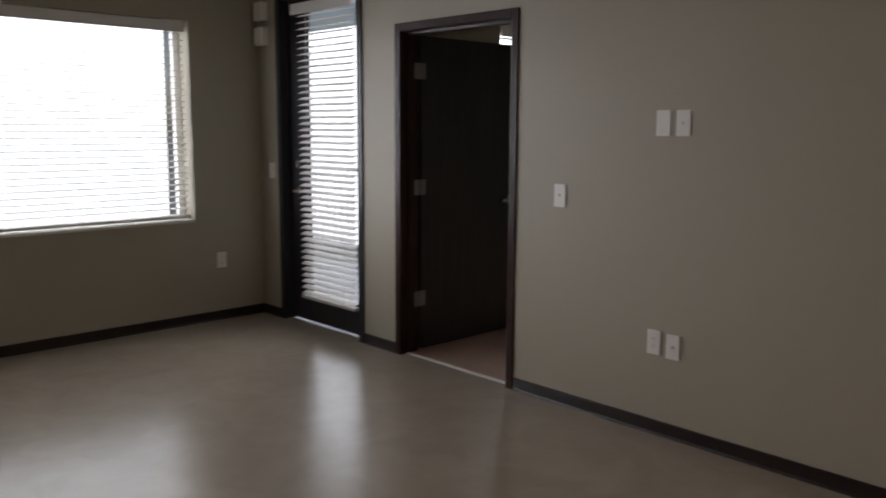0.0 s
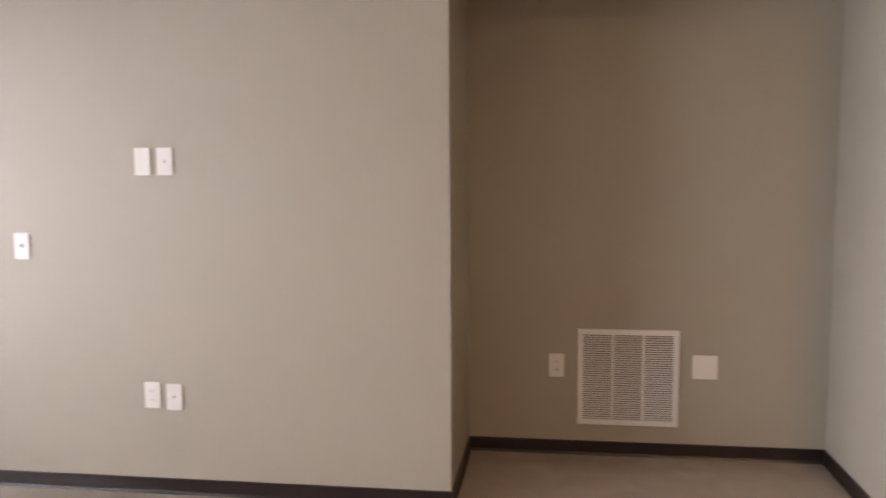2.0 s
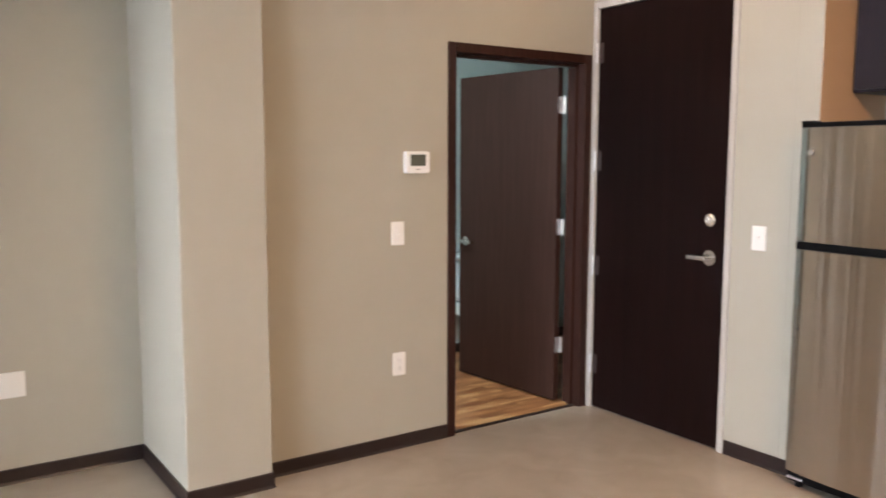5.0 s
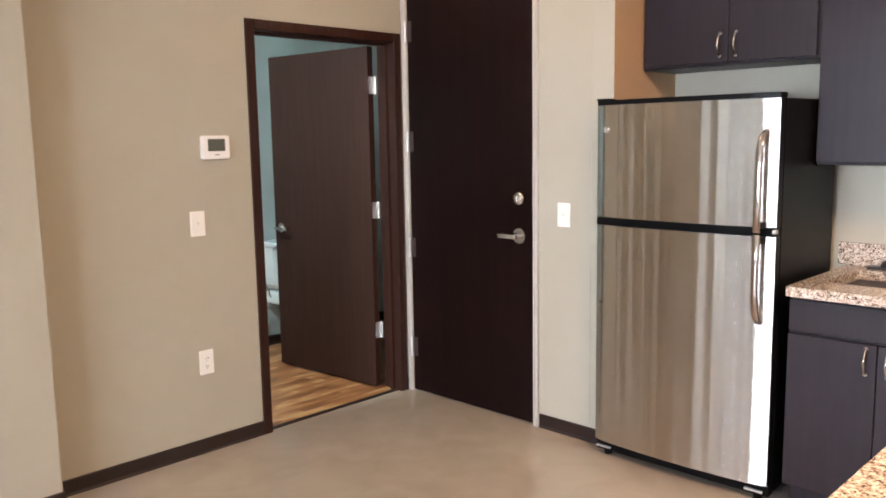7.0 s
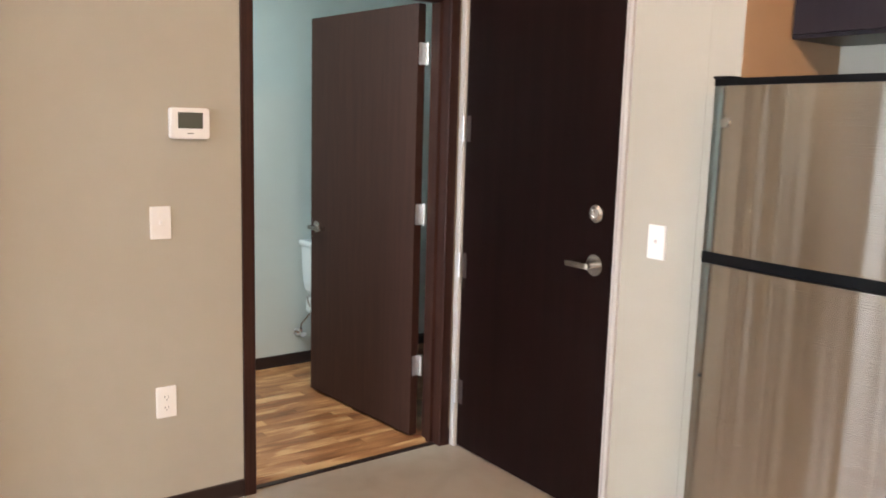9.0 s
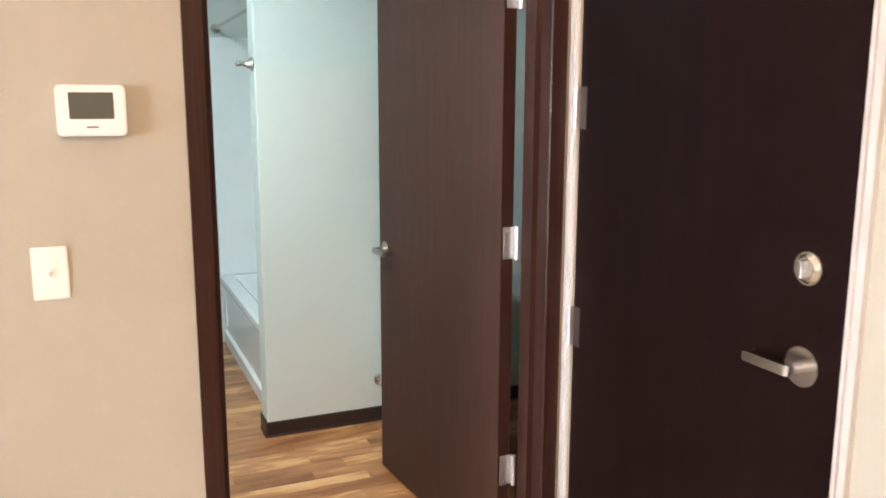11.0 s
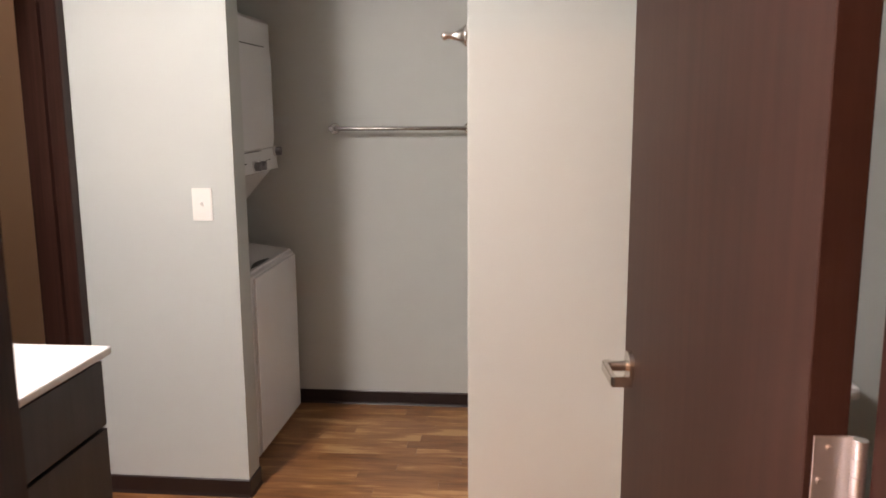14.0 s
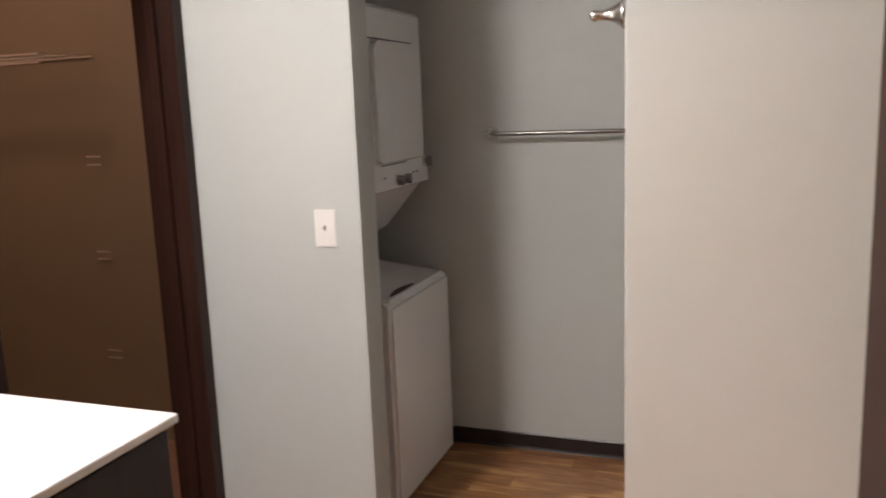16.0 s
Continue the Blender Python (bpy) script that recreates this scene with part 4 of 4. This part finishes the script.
for q in ((-a + 0.010, -a + 0.012, -b + 0.010, b - 0.010, -0.17, 0.001), (a - 0.012, a - 0.010, -b + 0.010, b - 0.010, -0.17, 0.001), (-a + 0.012, a - 0.012, -b + 0.010, -b + 0.012, -0.17, 0.001), (-a + 0.012, a - 0.012, b - 0.012, b - 0.010, -0.17, 0.001), (-a + 0.01, a - 0.01, -b + 0.01, b - 0.01, -0.173, -0.17)):
    box(bm, *q)
part("bowl", bm, SINK_STEEL, sk)
fc = thing("faucet", "low dark bronze tap base with a round cap behind the sink", "faucet", pose(3.395, -2.28, 0.9152))
bm = B()
prism(bm, rounded(-0.026, 0.026, -0.085, 0.085, 0.025), "z", 0, 0.012)
part("base", bm, BLACK_FRAME, fc)
bm = B()
cyl(bm, (0, 0, 0.012), (0, 0, 0.030), 0.034, 0.027)
cyl(bm, (0, 0, 0.030), (0, 0, 0.040), 0.027, 0.016)
part("cap", bm, BLACK_FRAME, fc)

isl = thing("kitchen_island", "espresso wood kitchen island with a granite top", "island", pose(1.5, -3.26, 0))
bm = B()
box(bm, -0.55, 0.55, -0.33, 0.33, 0.10, 0.877, 0.002)
box(bm, -0.50, 0.50, -0.28, 0.28, 0, 0.10)
part("cabinet", bm, CABINET, isl)
bm = B()
box(bm, -0.62, 0.62, -0.38, 0.38, 0.8775, 0.915, 0.003)
part("worktop", bm, GRANITE, isl, "speckled brown granite top")


# ---- bathroom ----
VX, VY1 = 1.422, 1.424
vt = thing("bathroom_vanity", "charcoal wood vanity cabinet with drawers", "vanity", pose(VX - 0.018, VY1 - 0.015, 0, 0, 0, 90))
# local x runs towards +y, local -y towards +x
vl = VY1 - 0.015 - (CY + 0.135)
bm = B()
box(bm, -vl, 0, 0.02, VX - 0.018 - LX - 0.002, 0.10, 0.848, 0.0015)
box(bm, -vl, 0, 0.09, VX - 0.018 - LX - 0.002, 0, 0.10)
part("body", bm, VANITY_M, vt)
for x0, x1 in ((-0.40, -0.004),):
    for z0, z1 in ((0.665, 0.835), (0.395, 0.655), (0.115, 0.385)):
        bm = B()
        box(bm, x0, x1, 0, 0.019, z0, z1, 0.002)
        d = part("drawer", bm, VANITY_M, vt)
        if z0 < 0.66:
            pull(d, (x0 + x1) / 2, 0, (z0 + z1) / 2, horizontal=True)
for x0, x1, s in ((-0.74, -0.406, 1), (-vl + 0.003, -0.746, -1)):
    bm = B()
    box(bm, x0, x1, 0, 0.019, 0.115, 0.835, 0.002)
    d = part("door", bm, VANITY_M, vt)
    pull(d, x1 - 0.05 if s > 0 else x0 + 0.05, 0, 0.72)
vtop = thing("vanity_top", "white cultured marble vanity top", "countertop", pose(0, 0, 0))
bm = B()
box(bm, LX + 0.001, VX, CY + 0.128, VY1, 0.8485, 0.87, 0.004)
part("slab", bm, COUNTER_W, vtop)

# stacked laundry unit; local x runs towards +y, local -y towards +x
lu = thing("stacked_washer_dryer", "white stacked washer and dryer with grey knobs", "washer dryer", pose(1.386, 2.635, 0, 0, 0, 90))
W = 0.608
bm = B()
prism(bm, [(0.012, 0.02), (0.012, 0.79), (0.03, 0.805), (0.64, 0.875), (0.66, 0.875), (0.66, 0.02)], "x", 0, W)
part("washer_body", bm, ENAMEL, lu)
bm = B()
box(bm, 0.022, W - 0.004, 0, 0.012, 0.03, 0.782, 0.005)
part("washer_panel", bm, ENAMEL, lu)
bm = B()
prism(bm, [(0.018, 0.800), (0.018, 0.811), (0.50, 0.874), (0.50, 0.863)], "x", 0.03, W - 0.03)
lid = part("washer_lid", bm, ENAMEL, lu)
bm = B()
slot = [(0.075 + 0.235 * k / 12, 0.036 + 0.020 * math.sin(math.pi * k / 12)) for k in range(13)]
slot += [(0.310 - 0.235 * k / 12, 0.034 - 0.006 * math.sin(math.pi * k / 12)) for k in range(13)]
prism(bm, slot, "z", 0, 0.002)
for v in bm.verts:
    v.co.z += 0.8112 + (v.co.y - 0.018) * 0.1307
part("lid_slot", bm, DARK, lid, "dark finger slot")
bm = B()
prism(bm, [(0.087, 1.19), (0.087, 1.842), (0.10, 1.857), (0.66, 1.857), (0.66, 0.876), (0.45, 0.876), (0.42, 0.90), (0.27, 0.995), (0.11, 1.178), (0.098, 1.185)], "x", 0, W)
part("dryer_body", bm, ENAMEL, lu)
bm = B()
prism(bm, rounded(0.115, W - 0.05, 1.292, 1.728, 0.045), "y", 0.066, 0.087)
part("dryer_door", bm, ENAMEL, lu)
bm = B()
box(bm, 0.012, W - 0.095, 0.0835, 0.0872, 1.735, 1.7385)
part("trim_line", bm, DARK, lu)
part("lower_trim_line", box(B(), 0.14, 0.375, 0.0695, 0.0735, 1.281, 1.2845), DARK, lu)
bm = B()
prism(bm, [(0.066, 1.192), (0.074, 1.288), (0.088, 1.288), (0.088, 1.188)], "x", 0.01, W - 0.01)
cp = part("control_panel", bm, ENAMEL, lu, "white control panel")
for x, z in ((0.269, 1.221), (0.342, 1.221), (0.572, 1.272)):
    bm = B()
    cyl(bm, (x, 0.072, z), (x, 0.064, z), 0.024, 0.022, seg=24)
    knob = part("knob", bm, ENAMEL, cp, "round white control knob")
    bm = B()
    cyl(bm, (x, 0.064, z), (x, 0.040, z - 0.001), 0.014, 0.012, seg=20)
    box(bm, x - 0.004, x + 0.004, 0.036, 0.064, z - 0.020, z + 0.018, 0.001)
    part("grip", bm, DULL_HINGE, knob, "grey knob grip")
bm = B()
for x in (0.16, 0.44, 0.48):
    box(bm, x - 0.006, x + 0.006, 0.0655, 0.071, 1.235, 1.239)
part("marks", bm, DARK, cp)

tb = thing("towel_bar", "brushed steel towel bar on the back wall", "towel bar", pose(1.893, BY, 1.370))
for x in (-0.32, 0.32):
    bm = B()
    cyl(bm, (x, 0, 0), (x, -0.010, 0), 0.026, 0.024, seg=24)
    cyl(bm, (x, -0.010, 0), (x, -0.066, 0), 0.013, 0.016)
    cyl(bm, (x, -0.066, 0), (x, -0.082, 0), 0.016, 0.010)
    part("post", bm, NICKEL, tb)
bm = B()
cyl(bm, (-0.32, -0.064, 0), (0.32, -0.064, 0), 0.009)
part("bar", bm, BAR_STEEL, tb)

hk = thing("robe_hook", "flared satin nickel robe hook on the partition", "hook", pose(2.318, 1.75, 1.655, 0, 0, -90))
bm = B()
tube(bm, [(0, 0, 0), (0, -0.008, 0), (0, -0.012, 0), (0, -0.03, 0.0), (0, -0.05, 0.0), (0, -0.056, 0), (0, -0.066, 0), (0, -0.073, 0)], [0.030, 0.029, 0.023, 0.013, 0.008, 0.0105, 0.0115, 0.005], 20)
part("post", bm, NICKEL, hk)

# bathtub and surround
tx0, tx1, ty0, ty1 = 2.36, 3.12, 1.855, BY - 0.003
tub = thing("bathtub", "white acrylic alcove bathtub", "bathtub", pose(0, 0, 0))
bm = B()
prism(bm, [(tx0 + 0.012, 0), (tx0 + 0.012, 0.07), (tx0 + 0.028, 0.085), (tx0 + 0.02, 0.36), (tx0, 0.40), (tx0, 0.43), (tx0 + 0.01, 0.438), (tx0 + 0.075, 0.438), (tx0 + 0.11, 0.40), (tx0 + 0.16, 0.12), (tx0 + 0.2, 0.1), (tx1 - 0.15, 0.1), (tx1 - 0.08, 0.42), (tx1, 0.438), (tx1, 0)], "y", ty0, ty1)
part("basin", bm, ACRYLIC, tub)
bm = B()
box(bm, tx0 + 0.02, tx1 - 0.01, ty0, ty0 + 0.07, 0.12, 0.437, 0.003)
part("end_deck", bm, ACRYLIC, tub)
bm = B()
box(bm, tx0 + 0.02, tx1 - 0.01, ty1 - 0.07, ty1, 0.12, 0.437, 0.003)
part("end_deck", bm, ACRYLIC, tub)
sr = thing("tub_surround", "white moulded tub surround", "shower surround", pose(0, 0, 0))
for y0, y1 in ((ty0, ty0 + 0.03), (ty1 - 0.03, ty1)):
    bm = B()
    box(bm, tx0, tx1, y0, y1, 0.4385, 1.88, 0.006)
    part("end_panel", bm, ACRYLIC, sr)
bm = B()
box(bm, tx1 - 0.02, tx1, ty0 + 0.031, ty1 - 0.031, 0.4385, 1.88, 0.005)
for y in (2.2, 2.95):
    box(bm, tx1 - 0.05, tx1 - 0.02, y - 0.03, y + 0.03, 0.45, 1.87, 0.01)
part("back_panel", bm, ACRYLIC, sr)
rd = thing("shower_rod", "brushed steel shower curtain rod", "curtain rod", pose(2.40, 0, 1.93))
bm = B()
cyl(bm, (0, 1.852, 0), (0, BY - 0.001, 0), 0.0125)
part("rod", bm, NICKEL, rd)
for y, s in ((BY, -1), (1.85, 1)):
    bm = B()
    cyl(bm, (0, y, 0), (0, y + s * 0.02, 0), 0.03, 0.02, seg=24)
    part("flange", bm, NICKEL, rd)

# toilet, its back to the partition
tl = thing("toilet", "white porcelain two-piece toilet beside the partition", "toilet", pose(3.075, 1.72, 0))
bm = B()
prism(bm, [(-0.214, 0.746), (-0.208, 0.60), (-0.200, 0.52), (-0.188, 0.472), (-0.16, 0.438), (-0.11, 0.424), (0.11, 0.424), (0.16, 0.438), (0.188, 0.472), (0.200, 0.52), (0.208, 0.60), (0.214, 0.746)], "y", -0.205, -0.02)
bmesh.ops.bevel(bm, geom=[e for e in bm.edges if abs(e.verts[0].co.y - e.verts[1].co.y) < 1e-6], offset=0.014, segments=3, affect="EDGES")
part("tank", bm, PORCELAIN, tl)
bm = B()
box(bm, -0.226, 0.226, -0.222, -0.008, 0.747, 0.784, 0.013)
part("tank_lid", bm, PORCELAIN, tl)
bm = B()
cyl(bm, (-0.16, -0.205, 0.67), (-0.16, -0.222, 0.67), 0.014)
tube(bm, [(-0.16, -0.222, 0.67), (-0.12, -0.228, 0.668), (-0.08, -0.228, 0.662)], 0.006, 8)
part("flush_lever", bm, CHROME, tl)


def oval(cx, cy, a, b, n=28):
    return [(cx + a * math.cos(2 * math.pi * k / n), cy + b * math.sin(2 * math.pi * k / n)) for k in range(n)]


bm = B()
rings = []
for z, a, b, cy in ((0, 0.115, 0.24, -0.36), (0.04, 0.105, 0.22, -0.36), (0.18, 0.11, 0.21, -0.37), (0.30, 0.155, 0.235, -0.42), (0.375, 0.185, 0.255, -0.45), (0.40, 0.19, 0.26, -0.45)):
    rings.append([bm.verts.new((x, y, z)) for x, y in oval(0, cy, a, b)])
for p, q in zip(rings, rings[1:]):
    for k in range(28):
        bm.faces.new((p[k], p[(k + 1) % 28], q[(k + 1) % 28], q[k])).smooth = True
bm.faces.new(rings[0][::-1])
bm.faces.new(rings[-1])
box(bm, -0.19, 0.19, -0.27, -0.03, 0.33, 0.423, 0.02)
part("bowl", bm, PORCELAIN, tl)
bm = B()
prism(bm, oval(0, -0.45, 0.192, 0.262), "z", 0.401, 0.418)
part("seat", bm, PLASTIC, tl)
bm = B()
prism(bm, oval(0, -0.448, 0.190, 0.258), "z", 0.419, 0.438)
part("seat_lid", bm, PLASTIC, tl)
sv = thing("water_supply_valve", "chrome supply valve with a braided hose beside the toilet", "valve", pose(2.85, 1.712, 0.205))
bm = B()
cyl(bm, (0, 0, 0), (0, -0.006, 0), 0.028, 0.024)
cyl(bm, (0, -0.006, 0), (0, -0.06, 0), 0.008)
cyl(bm, (0, -0.045, -0.012), (0, -0.045, 0.03), 0.011)
part("valve_body", bm, CHROME, sv)
bm = B()
prism(bm, oval(0, 0, 0.022, 0.014, 16), "y", -0.075, -0.06)
part("valve_handle", bm, CHROME, sv)
bm = B()
tube(bm, [(0, -0.045, 0.03), (0.0, -0.047, 0.06), (0.03, -0.06, 0.10), (0.055, -0.09, 0.15), (0.02, -0.10, 0.20), (0.015, -0.10, 0.245)], 0.0055, 8)
part("hose", bm, NICKEL, sv, "braided steel hose")

# closet doorway and wire shelving
door_frame("door_frame_closet", 0.86, 2.09, 0.13, FRAME_WOOD, pose(LX, 1.889, 0, 0, 0, 90), "dark walnut door frame of the closet")


def wire_shelf(m, length, depth, label):
    t = thing("wire_shelf", label, "shelf", m, "closet shelves")
    bm = B()
    for y, z in ((-depth, 0), (-depth, -0.035)) + (((-0.01, 0), (-depth * 0.5, 0)) if depth > 0.1 else ()):
        cyl(bm, (0, y, z), (-length, y, z), 0.004, seg=8)
    part("rail", bm, PLASTIC, t)
    n = int(length / 0.028)
    if n < 5:
        return t
    bm = B()
    for k in range(n + 1):
        x = -length * k / n
        box(bm, x - 0.0014, x + 0.0014, -depth, -0.01, 0.003, 0.006)
        box(bm, x - 0.0014, x + 0.0014, -depth - 0.004, -depth - 0.001, -0.035, 0.005)
    part("wire", bm, PLASTIC, t, kind="stuff")
    return t


# planks
def planks():
    fl = thing("floor_bath", "honey brown vinyl plank floor", "floor", pose(0, 0, 0))
    tagged(fl, kind="structure")
    bm = B()
    box(bm, LX - 0.065, 4.4, CY + 0.0305, BY, -0.15, -0.002)
    box(bm, 0.69, LX - 0.065, 2.44, BY, -0.15, -0.002)
    part("subfloor", bm, DARK, fl)
    rng = random.Random(4)
    wd, x0, x1 = 0.076, 0.69, 4.4
    y = CY + 0.051
    row = 0
    cache = {}
    while y < BY:
        y1 = min(y + wd, BY)
        x = x0 if y > 2.44 else LX - 0.06
        lo = x
        x -= round(rng.random() * 0.9, 1)
        while x < x1:
            run = rng.choice((0.46, 0.61, 0.76, 0.91))
            a, b = max(x, lo), min(x + run, x1)
            x += run
            if b - a < 0.02:
                continue
            key = (round(b - a, 3), round(y1 - y, 3))
            if key not in cache:
                L, Wd = key
                g = 0.0005
                bm = B()
                box(bm, g, L - g, g, Wd - g, -0.002, 0.0015)
                cache[key] = mesh("plank", bm, PLANK)
            ob = new("plank", cache[key])
            ob.parent, ob.location = fl, (a, y, 0)
        y = y1
        row += 1


wire_shelf(pose(-0.14, 3.0, 1.76), 1.0, 0.30, "long white wire closet shelf")
for z in (1.325, 0.895, 0.43):
    wire_shelf(pose(-0.135, 3.0, z), 0.075, 0.03, "short white wire closet shelf")
planks()
